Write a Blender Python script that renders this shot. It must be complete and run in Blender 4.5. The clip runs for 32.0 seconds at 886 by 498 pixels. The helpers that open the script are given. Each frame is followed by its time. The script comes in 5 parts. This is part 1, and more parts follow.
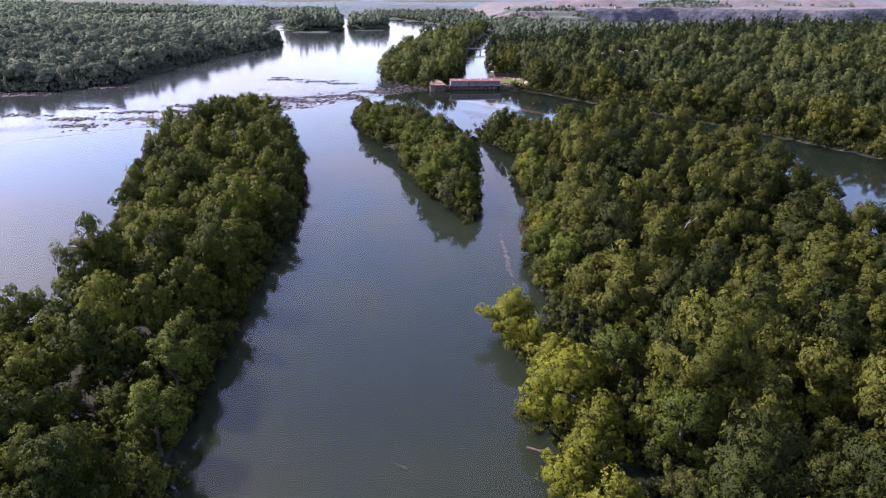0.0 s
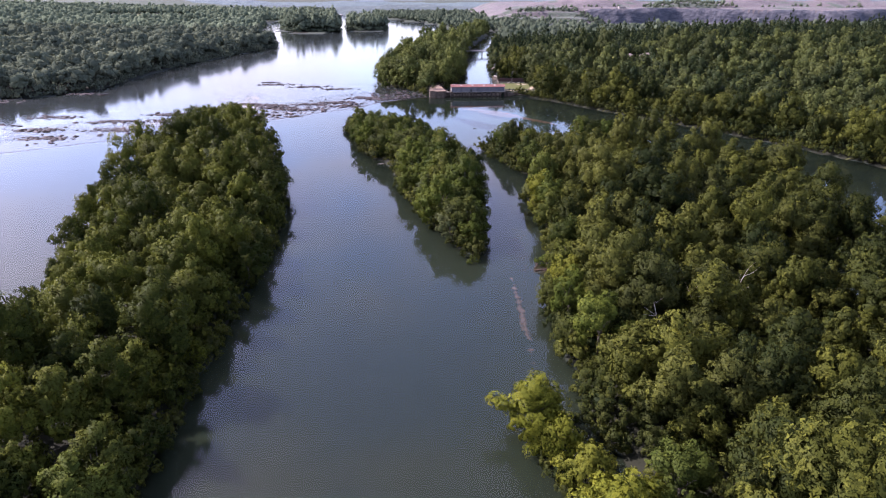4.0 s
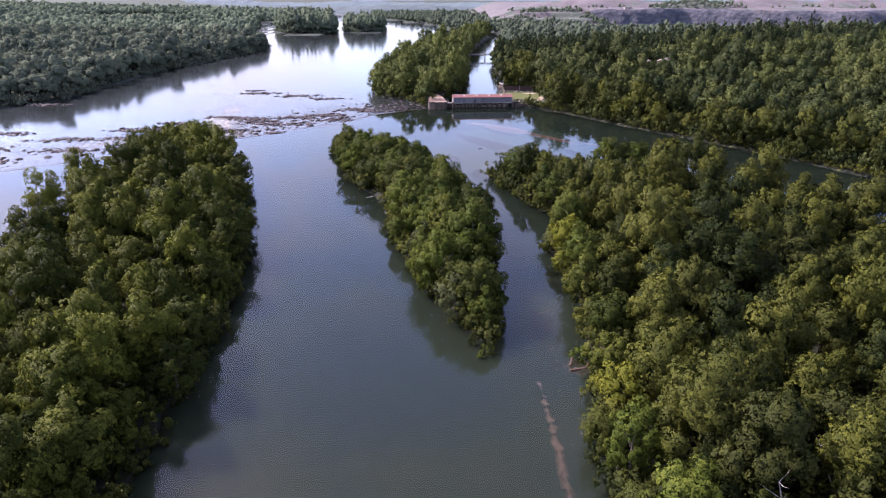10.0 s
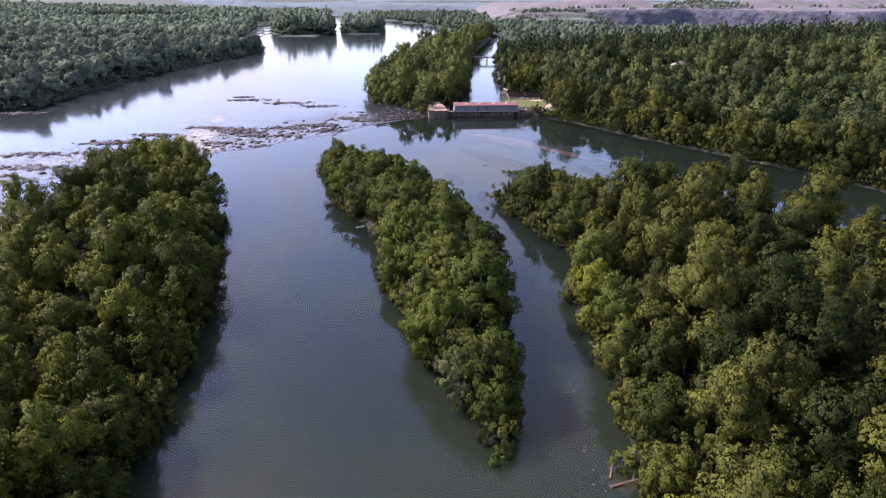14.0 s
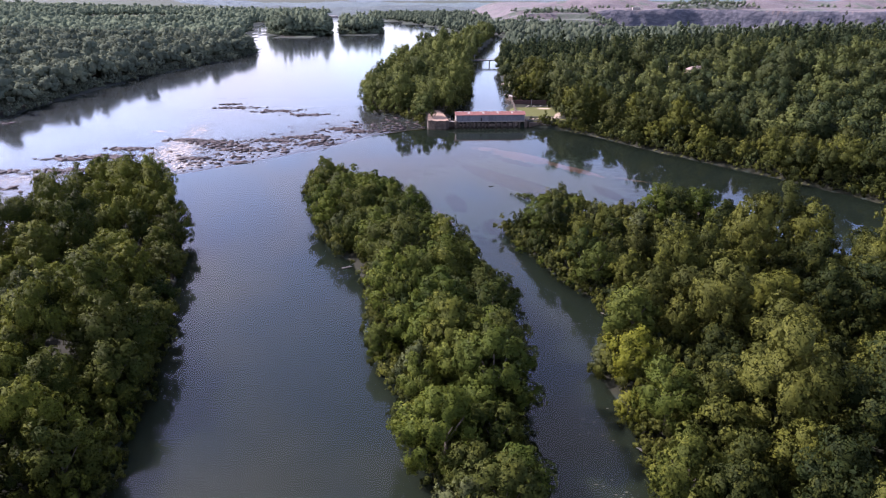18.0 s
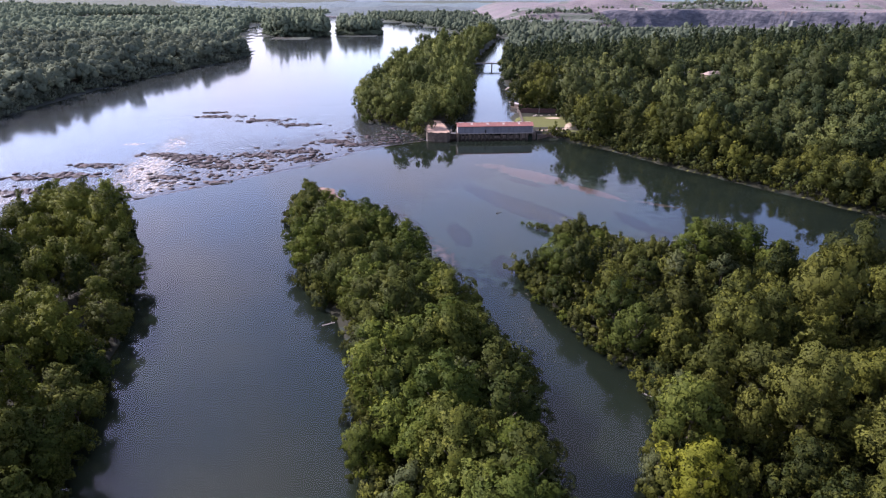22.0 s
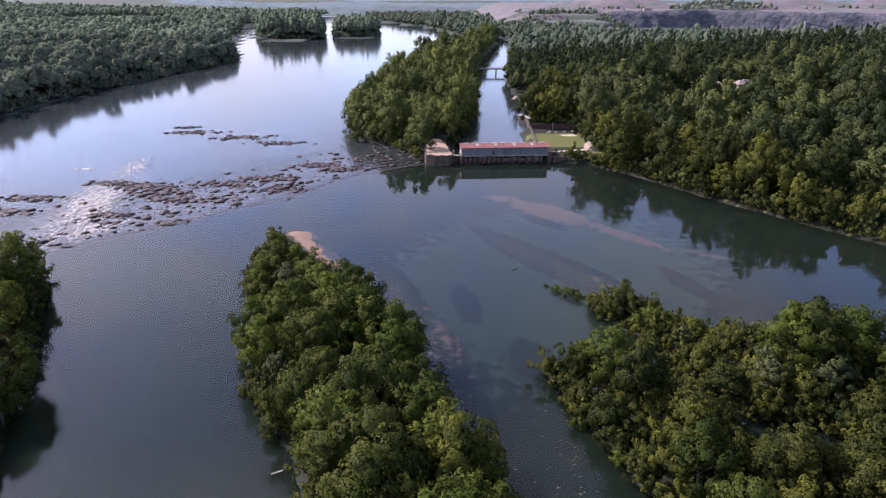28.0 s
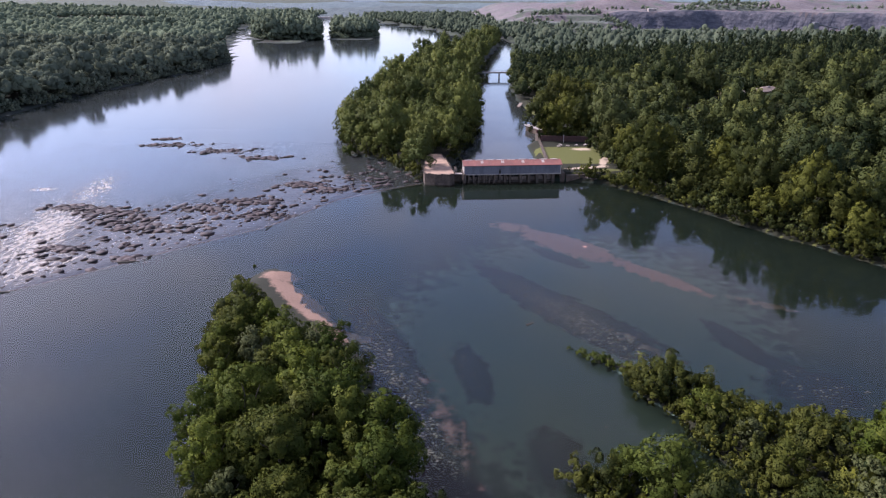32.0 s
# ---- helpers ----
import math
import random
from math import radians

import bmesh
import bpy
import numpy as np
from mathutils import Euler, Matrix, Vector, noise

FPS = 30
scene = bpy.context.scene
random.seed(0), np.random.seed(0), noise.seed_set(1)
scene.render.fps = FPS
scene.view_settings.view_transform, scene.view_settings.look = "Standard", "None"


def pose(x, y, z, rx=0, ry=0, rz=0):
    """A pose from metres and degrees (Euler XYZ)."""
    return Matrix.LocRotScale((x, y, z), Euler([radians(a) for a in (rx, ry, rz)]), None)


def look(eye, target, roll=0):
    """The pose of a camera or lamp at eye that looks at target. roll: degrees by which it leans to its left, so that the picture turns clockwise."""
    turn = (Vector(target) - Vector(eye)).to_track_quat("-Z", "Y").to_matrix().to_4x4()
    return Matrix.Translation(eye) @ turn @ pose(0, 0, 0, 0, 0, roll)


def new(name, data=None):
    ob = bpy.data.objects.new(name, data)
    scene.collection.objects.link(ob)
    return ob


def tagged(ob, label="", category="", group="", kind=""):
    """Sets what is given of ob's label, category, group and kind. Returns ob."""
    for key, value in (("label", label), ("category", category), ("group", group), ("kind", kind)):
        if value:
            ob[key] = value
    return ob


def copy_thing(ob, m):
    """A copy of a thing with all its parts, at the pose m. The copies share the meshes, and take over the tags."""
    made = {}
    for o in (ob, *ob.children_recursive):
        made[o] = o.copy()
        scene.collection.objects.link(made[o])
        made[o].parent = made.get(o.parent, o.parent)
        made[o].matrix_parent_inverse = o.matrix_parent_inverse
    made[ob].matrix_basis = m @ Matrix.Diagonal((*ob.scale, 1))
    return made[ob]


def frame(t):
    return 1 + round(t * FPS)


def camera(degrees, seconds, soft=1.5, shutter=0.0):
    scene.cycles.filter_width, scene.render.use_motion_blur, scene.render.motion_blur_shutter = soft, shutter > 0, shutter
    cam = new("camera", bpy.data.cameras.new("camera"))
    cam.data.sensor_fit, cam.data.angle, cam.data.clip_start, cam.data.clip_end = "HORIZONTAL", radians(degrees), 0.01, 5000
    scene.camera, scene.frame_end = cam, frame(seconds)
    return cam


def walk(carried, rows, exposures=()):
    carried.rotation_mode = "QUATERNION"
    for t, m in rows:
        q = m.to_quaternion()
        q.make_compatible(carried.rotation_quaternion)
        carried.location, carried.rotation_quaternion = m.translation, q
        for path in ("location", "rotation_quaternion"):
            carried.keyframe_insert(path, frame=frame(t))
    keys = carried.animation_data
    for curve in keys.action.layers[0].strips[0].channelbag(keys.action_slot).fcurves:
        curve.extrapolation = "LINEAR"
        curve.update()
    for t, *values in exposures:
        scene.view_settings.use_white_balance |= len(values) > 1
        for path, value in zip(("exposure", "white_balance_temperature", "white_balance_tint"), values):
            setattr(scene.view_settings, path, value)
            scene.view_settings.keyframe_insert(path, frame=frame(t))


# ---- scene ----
# A wooded river seen from a drone that flies level and straight ahead: pool with islands, weir,
# gatehouse with its canal, wooded banks, a quarry on the skyline.  x right, y ahead, pool level z = 0.
HEIGHT, RUN = 79.0, 285.0
cam = camera(71.2, 32.0, soft=1.2)
PROGRESS = ((0.0, 0.0), (1.0, .0319), (2.0, .0638), (3.5, .1115), (5.5, .175), (8.0, .2543), (11.0, .3497), (14.5, .4586),
            (16.5, .5215), (20.0, .6319), (24.0, .7565), (27.5, .8651), (30.0, .9407), (32.0, 1.0))
walk(cam, [(t, pose(0, RUN * s, HEIGHT, 90 - 22.5, 0, -0.58)) for t, s in PROGRESS],
     exposures=((0.0, 1.48, 5800, 37), (20.0, 1.42, 5800, 36), (32.0, 1.07, 5750, 32)))

# ---- light ----
SUN_EL, SUN_AZ = 41.0, -67.5          # azimuth measured from straight ahead, negative to the left
world = bpy.data.worlds.new("sky")
scene.world = world
world.use_nodes = True
wn = world.node_tree.nodes
sky = wn.new("ShaderNodeTexSky")
sky.sky_type, sky.sun_disc = "NISHITA", False
sky.sun_elevation, sky.sun_rotation = radians(SUN_EL), radians(SUN_AZ)
sky.air_density, sky.dust_density, sky.ozone_density = 1.0, 1.3, 1.0
wl = world.node_tree.links
sky_way = wn.new("ShaderNodeMapping")
sky_way.inputs["Scale"].default_value = (1.0, 1.0, 2.4)
wl.new(wn.new("ShaderNodeTexCoord").outputs["Generated"], sky_way.inputs[0])
cloud = wn.new("ShaderNodeTexNoise")
cloud.inputs["Scale"].default_value, cloud.inputs["Detail"].default_value, cloud.inputs["Roughness"].default_value = 2.6, 5.0, 0.52
wl.new(sky_way.outputs[0], cloud.inputs["Vector"])
veil = wn.new("ShaderNodeMapRange")
veil.interpolation_type = "SMOOTHSTEP"
for i_, v_ in ((1, .36), (2, .70), (3, 0.0), (4, .8)):
    veil.inputs[i_].default_value = v_
wl.new(cloud.outputs[0], veil.inputs[0])
grey_sky = wn.new("ShaderNodeRGBToBW")
wl.new(sky.outputs[0], grey_sky.inputs[0])
white = wn.new("ShaderNodeMath")
white.operation = "MULTIPLY"
high_ = wn.new("ShaderNodeSeparateXYZ")
wl.new(sky_way.inputs[0].links[0].from_socket, high_.inputs[0])
thick = wn.new("ShaderNodeMapRange")
for i_, v_ in ((1, .03), (2, .55), (3, .62), (4, 1.6)):
    thick.inputs[i_].default_value = v_
wl.new(high_.outputs[2], thick.inputs[0])
wl.new(thick.outputs[0], white.inputs[1])
wl.new(grey_sky.outputs[0], white.inputs[0])
clouded = wn.new("ShaderNodeMix")
clouded.data_type = "RGBA"
wl.new(veil.outputs[0], clouded.inputs[0])
wl.new(sky.outputs[0], clouded.inputs[6])
wl.new(white.outputs[0], clouded.inputs[7])
wl.new(clouded.outputs[2], wn["Background"].inputs[0])
wn["Background"].inputs[1].default_value = 0.165
sun_data = bpy.data.lights.new("sun", "SUN")
sun_data.energy, sun_data.angle, sun_data.color = 5.0, radians(0.6), (1.0, 0.92, 0.80)
sun = new("sun", sun_data)
az, el = radians(SUN_AZ), radians(SUN_EL)
sun_way = Vector((math.sin(az) * math.cos(el), math.cos(az) * math.cos(el), math.sin(el)))
sun.matrix_world = look(sun_way * 900 + Vector((0, 500, 0)), (0, 500, 0))


# ---- materials ----
def material(name):
    m = bpy.data.materials.new(name)
    m.use_nodes = True
    nt = m.node_tree
    return m, nt, nt.nodes["Principled BSDF"]


def node(nt, kind, **sets):
    n = nt.nodes.new("ShaderNode" + kind)
    for key, value in sets.items():
        n.inputs[key].default_value = value
    return n


def mixed(nt, fac, a, b):
    n = nt.nodes.new("ShaderNodeMix")
    n.data_type = "RGBA"
    for socket, v in ((n.inputs[0], fac), (n.inputs[6], a), (n.inputs[7], b)):
        if isinstance(v, bpy.types.NodeSocket):
            nt.links.new(v, socket)
        else:
            socket.default_value = v if not isinstance(v, tuple) else (*v, 1)
    return n.outputs[2]


def spread(nt, value, low, high, a=0.0, b=1.0):
    n = nt.nodes.new("ShaderNodeMapRange")
    n.interpolation_type = "SMOOTHSTEP"
    nt.links.new(value, n.inputs[0])
    n.inputs[1].default_value, n.inputs[2].default_value = low, high
    n.inputs[3].default_value, n.inputs[4].default_value = a, b
    return n.outputs[0]


def times(nt, a, b, how="MULTIPLY"):
    n = nt.nodes.new("ShaderNodeMath")
    n.operation = how
    for socket, v in zip(n.inputs, (a, b)):
        if isinstance(v, bpy.types.NodeSocket):
            nt.links.new(v, socket)
        else:
            socket.default_value = v
    return n.outputs[0]


def grain(nt, scale, detail=4.0, rough=0.55, space="Position", stretch=None):
    """Noise at a real-world scale; scale is features per metre."""
    if space == "Position":
        co = nt.nodes.new("ShaderNodeNewGeometry").outputs["Position"]
    else:
        co = nt.nodes.new("ShaderNodeTexCoord").outputs["Object"]
    if stretch:
        mp = nt.nodes.new("ShaderNodeMapping")
        mp.inputs["Scale"].default_value = stretch
        nt.links.new(co, mp.inputs[0])
        co = mp.outputs[0]
    n = node(nt, "TexNoise", Scale=scale, Detail=detail, Roughness=rough)
    nt.links.new(co, n.inputs["Vector"])
    return n.outputs[0]


def relief(nt, bsdf, height, strength, distance):
    b = node(nt, "Bump", Strength=strength, Distance=distance)
    nt.links.new(height, b.inputs["Height"])
    nt.links.new(b.outputs[0], bsdf.inputs["Normal"])


def attribute(nt, name):
    n = nt.nodes.new("ShaderNodeAttribute")
    n.attribute_name = name
    return n.outputs["Fac"]


def plain(name, a, b, scale=0.6, rough=0.8, metal=0.0, bump=0.3, depth=0.02, space="Position", stretch=None):
    """Two tones mixed by coarse and fine noise, with relief."""
    m, nt, bsdf = material(name)
    coarse = grain(nt, scale, space=space, stretch=stretch)
    fine = grain(nt, scale * 9, space=space, stretch=stretch)
    tone = times(nt, times(nt, coarse, 0.65), times(nt, fine, 0.35), "ADD")
    nt.links.new(mixed(nt, spread(nt, tone, 0.35, 0.65), a, b), bsdf.inputs["Base Color"])
    bsdf.inputs["Roughness"].default_value, bsdf.inputs["Metallic"].default_value = rough, metal
    bsdf.inputs["Specular IOR Level"].default_value = 0.25
    relief(nt, bsdf, fine, bump, depth)
    return m


def leaves(name, deep, mid, bright, per_object, shine=0.03, leaf=4.0, open_=0.58):
    """Foliage: a tone for each tree and each spray, leaf clusters cut out of the sprays, some light let through."""
    m, nt, bsdf = material(name)
    if per_object:
        tree = nt.nodes.new("ShaderNodeObjectInfo").outputs["Random"]
    else:
        tree = attribute(nt, "tone")
    geo = nt.nodes.new("ShaderNodeNewGeometry")
    cells = nt.nodes.new("ShaderNodeTexVoronoi")
    cells.inputs["Scale"].default_value = leaf
    nt.links.new(geo.outputs["Position"], cells.inputs["Vector"])
    parts = nt.nodes.new("ShaderNodeSeparateColor")
    nt.links.new(cells.outputs["Color"], parts.inputs[0])
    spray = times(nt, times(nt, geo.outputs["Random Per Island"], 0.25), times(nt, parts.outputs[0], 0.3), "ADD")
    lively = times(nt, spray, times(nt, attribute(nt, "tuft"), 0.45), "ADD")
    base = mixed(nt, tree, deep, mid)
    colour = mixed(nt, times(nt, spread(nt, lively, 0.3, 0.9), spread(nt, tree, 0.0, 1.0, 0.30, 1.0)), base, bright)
    species = times(nt, times(nt, tree, 7.31), 1.0, "MODULO")
    colour = mixed(nt, spread(nt, species, 0.5, 1.0, 0.0, 0.28), colour, tuple(0.25 * a + 0.36 * b + 0.008 for a, b in zip(mid, bright)))
    nt.links.new(colour, bsdf.inputs["Base Color"])
    bsdf.inputs["Roughness"].default_value = 0.6
    bsdf.inputs["Specular IOR Level"].default_value = shine
    through_leaf = nt.nodes.new("ShaderNodeBsdfTranslucent")
    nt.links.new(colour, through_leaf.inputs["Color"])
    both = nt.nodes.new("ShaderNodeMixShader")
    both.inputs[0].default_value = 0.22
    nt.links.new(bsdf.outputs[0], both.inputs[1])
    nt.links.new(through_leaf.outputs[0], both.inputs[2])
    gaps = nt.nodes.new("ShaderNodeBsdfTransparent")
    cut = nt.nodes.new("ShaderNodeMixShader")
    nt.links.new(times(nt, cells.outputs["Distance"], open_, "GREATER_THAN"), cut.inputs[0])
    nt.links.new(both.outputs[0], cut.inputs[1])
    nt.links.new(gaps.outputs[0], cut.inputs[2])
    nt.links.new(cut.outputs[0], nt.nodes["Material Output"].inputs["Surface"])
    return m


LEAF = {
    "oak": leaves("oak_leaves", (0.013, 0.022, 0.005), (0.038, 0.047, 0.008), (0.092, 0.098, 0.015), True),
    "sycamore": leaves("sycamore_leaves", (0.023, 0.036, 0.006), (0.047, 0.063, 0.009), (0.102, 0.116, 0.016), True),
    "willow": leaves("willow_leaves", (0.050, 0.062, 0.007), (0.080, 0.088, 0.009), (0.135, 0.138, 0.014), True),
    "grey": leaves("grey_leaves", (0.037, 0.047, 0.018), (0.058, 0.069, 0.026), (0.092, 0.100, 0.037), True),
}
WOODS = leaves("wood_leaves", (0.010, 0.016, 0.005), (0.051, 0.057, 0.010), (0.098, 0.102, 0.015), False, leaf=3.6)
HILL_WOODS = leaves("hill_leaves", (.012, .020, .008), (.046, .057, .016), (.102, .112, .028), False, leaf=1.4)
CANAL_WOODS = leaves("canal_leaves", (.034, .046, .013), (.068, .082, .019), (.120, .130, .028), False, leaf=2.7)
# next two: air haze is put into the leaf colour, paler and greyer
HAZED_BEYOND_WOODS = leaves("beyond_leaves", (.040, .054, .036), (.070, .086, .054), (.100, .114, .070), False, shine=0.0, leaf=1.3, open_=0.8)
HAZED_LEFT_WOODS = leaves("bank_leaves", (.060, .074, .052), (.100, .118, .076), (.140, .156, .096), False, shine=0.0, leaf=1.3, open_=0.8)
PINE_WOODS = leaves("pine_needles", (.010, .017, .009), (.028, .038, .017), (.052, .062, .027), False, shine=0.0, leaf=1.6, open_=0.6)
# far leaves with the strongest air haze mixed into their colour
HAZED_FAR_WOODS = leaves("far_wood_leaves", (.076, .098, .062), (.106, .130, .082), (.136, .158, .098), False, shine=0.0, leaf=1.3, open_=0.8)
DARK_WOODS = leaves("dark_wood_leaves", (.012, .019, .004), (.056, .067, .009), (.112, .120, .016), False, leaf=3.8)
DRIFT = plain("driftwood", (.125, .078, .055), (.065, .042, .03), 1.2, 0.9, bump=0.5)
BARK = plain("bark", (.10, .085, .065), (.055, .045, .035), 1.5, 0.9, bump=0.6, depth=0.03)
DEADWOOD = plain("deadwood", (.38, .34, .29), (.25, .22, .185), 1.5, 0.85, bump=0.4)


def water_material(name, murk, clear, ripple, roughness, wave, near_murk=None, cover=None, detail=1.0):
    """Murky river water: a coloured body, half of what lies below shows through, a glossy rippled face."""
    m, nt, bsdf = material(name)
    drift = grain(nt, 0.012, 3.0)
    tint = mixed(nt, spread(nt, drift, 0.35, 0.68), murk, tuple(c * 1.35 for c in murk))
    # body colour shifts along y, from a lighter near tint to murk
    if near_murk:
        where_ = nt.nodes.new("ShaderNodeSeparateXYZ")
        nt.links.new(nt.nodes.new("ShaderNodeNewGeometry").outputs["Position"], where_.inputs[0])
        tint = mixed(nt, spread(nt, times(nt, where_.outputs[1], times(nt, drift, 120.0), "SUBTRACT"), 120.0, 310.0), near_murk, tint)
    nt.links.new(tint, bsdf.inputs["Base Color"])
    bsdf.inputs["Roughness"].default_value = 1.0
    bsdf.inputs["Specular IOR Level"].default_value = 0.0
    breeze = spread(nt, grain(nt, 0.02, 2.0), 0.4, 0.62, 0.35, 1.0)
    swell = times(nt, grain(nt, wave, detail), breeze)
    gloss = node(nt, "BsdfGlossy", Roughness=roughness)
    fresnel = node(nt, "Fresnel", IOR=1.33)
    bump = node(nt, "Bump", Strength=ripple, Distance=0.12)
    nt.links.new(swell, bump.inputs["Height"])
    for n in (gloss, fresnel):
        nt.links.new(bump.outputs[0], n.inputs["Normal"])
    see = nt.nodes.new("ShaderNodeBsdfTransparent")
    see.inputs[0].default_value = (0.92, 0.90, 0.77, 1)
    body = nt.nodes.new("ShaderNodeMixShader")
    body.inputs[0].default_value = 1 - clear
    nt.links.new(see.outputs[0], body.inputs[1])
    nt.links.new(bsdf.outputs[0], body.inputs[2])
    face = nt.nodes.new("ShaderNodeMixShader")
    nt.links.new(fresnel.outputs[0], face.inputs[0])
    nt.links.new(body.outputs[0], face.inputs[1])
    nt.links.new(gloss.outputs[0], face.inputs[2])
    last = face.outputs[0]
    if cover:
        part_ = nt.nodes.new("ShaderNodeMixShader")
        nt.links.new(spread(nt, times(nt, attribute(nt, cover), times(nt, times(nt, grain(nt, .06, 4.0), .5, "SUBTRACT"), .8), "ADD"), .25, .65), part_.inputs[0])
        nt.links.new(nt.nodes.new("ShaderNodeBsdfTransparent").outputs[0], part_.inputs[1])
        nt.links.new(last, part_.inputs[2])
        last = part_.outputs[0]
    nt.links.new(last, nt.nodes["Material Output"].inputs["Surface"])
    return m


RAPIDS = water_material("rapids_water", (.024, .024, .024), 0.25, 0.9, 0.16, 0.35, cover="rapid", detail=4.0)
POOL = water_material("pool_water", (.017, .027, .018), 0.80, 0.010, 0.045, 0.12, (.047, .063, .038))
RIVER = water_material("river_water", (.020, .024, .023), 0.2, 0.05, 0.09, 0.25)


def ground_material():
    """Soil and litter on land; sand, weed beds and dark mud below the water, where the sheet says so."""
    m, nt, bsdf = material("ground")
    fine, coarse = grain(nt, 1.4, 6.0), grain(nt, 0.16, 4.0)
    ragged = times(nt, times(nt, grain(nt, 0.35, 5.0), 0.5, "SUBTRACT"), 0.85)

    def where(name):
        a = attribute(nt, name)
        return spread(nt, times(nt, a, ragged, "ADD"), 0.32, 0.62)

    colour = mixed(nt, coarse, (.010, .016, .011), (.017, .024, .017))
    colour = mixed(nt, where("shoal"), colour, mixed(nt, coarse, (.054, .088, .066), (.076, .105, .080)))
    soil = mixed(nt, fine, (.012, .011, .007), (.014, .017, .007))
    colour = mixed(nt, where("land"), colour, soil)
    colour = mixed(nt, where("weed"), colour, mixed(nt, fine, (.004, .003, .004), (.026, .017, .013)))
    colour = mixed(nt, where("sand"), colour, mixed(nt, fine, (.125, .078, .054), (.175, .118, .085)))
    colour = mixed(nt, where("bar"), colour, mixed(nt, fine, (.29, .140, .105), (.38, .215, .165)))
    colour = mixed(nt, where("forest"), colour, mixed(nt, coarse, (.030, .040, .024), (.050, .062, .038)))
    colour = mixed(nt, where("grass"), colour, mixed(nt, fine, (.050, .058, .012), (.078, .080, .022)))
    colour = mixed(nt, where("track"), colour, mixed(nt, fine, (.24, .19, .13), (.33, .27, .20)))
    nt.links.new(colour, bsdf.inputs["Base Color"])
    bsdf.inputs["Roughness"].default_value = 0.9
    bsdf.inputs["Specular IOR Level"].default_value = 0.185
    relief(nt, bsdf, fine, 0.5, 0.1)
    return m


GROUND = ground_material()
STONE = plain("stone", (.080, .062, .046), (.036, .029, .022), 0.5, 0.9, bump=0.7, depth=0.08)
ROCK = plain("river_rock", (.034, .019, .015), (.007, .006, .006), 0.35, 0.7, bump=0.8, depth=0.15)
SANDY = plain("sandy_top", (.26, .175, .12), (.18, .125, .088), 0.4, 0.9)
CONCRETE = plain("concrete", (.23, .21, .18), (.14, .125, .105), 0.4, 0.85)
CLADDING = plain("grey_cladding", (.115, .12, .13), (.070, .074, .082), 0.5, 0.6, stretch=(1, 1, .2))
PALE = plain("pale_trim", (.30, .27, .235), (.20, .175, .155), 0.7, 0.7)
RUST = plain("rusty_roof", (.17, .068, .052), (.11, .048, .038), 0.5, 0.6, stretch=(1, .3, 1))
DARK = plain("dark_opening", (.012, .012, .012), (.02, .02, .018), 0.5, 0.9)
BRICK = plain("dark_brick", (.085, .045, .035), (.055, .032, .026), 0.8, 0.9)
TIMBER = plain("weathered_timber", (.22, .18, .14), (.13, .105, .08), 1.0, 0.9)
SHINGLE = plain("house_roof", (.20, .16, .13), (.14, .11, .09), 0.8, 0.85)
STEEL = plain("bridge_steel", (.12, .13, .13), (.075, .08, .08), 0.8, 0.6, metal=0.3)


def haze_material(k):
    """Far wooded ridges with blue horizon haze put into colour and glow, by k."""
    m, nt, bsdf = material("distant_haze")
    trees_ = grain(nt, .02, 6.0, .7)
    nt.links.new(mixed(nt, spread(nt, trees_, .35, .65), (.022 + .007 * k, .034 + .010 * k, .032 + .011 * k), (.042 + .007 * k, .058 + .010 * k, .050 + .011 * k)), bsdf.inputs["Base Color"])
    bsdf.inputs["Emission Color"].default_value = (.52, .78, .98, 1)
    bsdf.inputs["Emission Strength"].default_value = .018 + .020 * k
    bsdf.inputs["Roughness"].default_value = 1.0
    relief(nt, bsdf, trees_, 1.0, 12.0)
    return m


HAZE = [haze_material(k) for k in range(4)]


# ---- plan: shores of the land, metres ----
LEFT_ISLE = [(-44, 20), (-46, 70), (-51, 110), (-53, 165), (-55, 200), (-57, 245), (-63, 275), (-72, 307), (-78, 332), (-90, 362),
             (-110, 404), (-117, 420), (-135, 424), (-143, 412), (-145, 370), (-136, 322), (-128, 268), (-114, 222), (-101, 180),
             (-96, 142), (-108, 100), (-120, 20)]
MID_ISLE = [(11, 219), (2, 240), (-3, 254), (-14, 287), (-18, 312), (-25, 337), (-38, 360), (-48, 398), (-57, 425), (-59, 448),
            (-52, 461), (-45, 458), (-37, 436), (-24, 421), (-14, 402), (-9, 384), (-2, 364), (3, 345), (14, 315), (18, 290),
            (15, 245), (14, 222)]
RIGHT_ISLE = [(24, 368), (28, 354), (33, 341), (38, 326), (46, 306), (42, 290), (36, 278), (39, 255), (38, 235), (35, 208),
              (30, 178), (31, 153), (31, 138), (35, 110), (38, 85), (42, 20), (190, 20), (165, 140), (150, 214), (150, 260),
              (148, 296), (132, 318), (115, 356), (95, 382), (80, 379), (66, 384), (54, 393), (45, 404), (37, 411), (34, 409),
              (41, 400), (47, 388), (51, 376), (55, 362), (61, 350), (53, 350), (45, 362), (36, 369)]
RED_SPIT = [(20, 142), (21.5, 138), (23.5, 120), (26.5, 90), (28, 20), (24, 20), (23.5, 88), (20.5, 120), (18.5, 138)]
CANAL_ISLE = [(-55, 645), (-46, 610), (-24, 596), (-10, 562), (-4, 556), (6, 575), (10, 600), (22, 660), (27, 715), (30, 800),
              (36, 900), (62, 1114), (104, 1370), (95, 1500), (60, 1300), (28, 1180), (2, 1100), (-34, 917), (-44, 793), (-56, 700)]
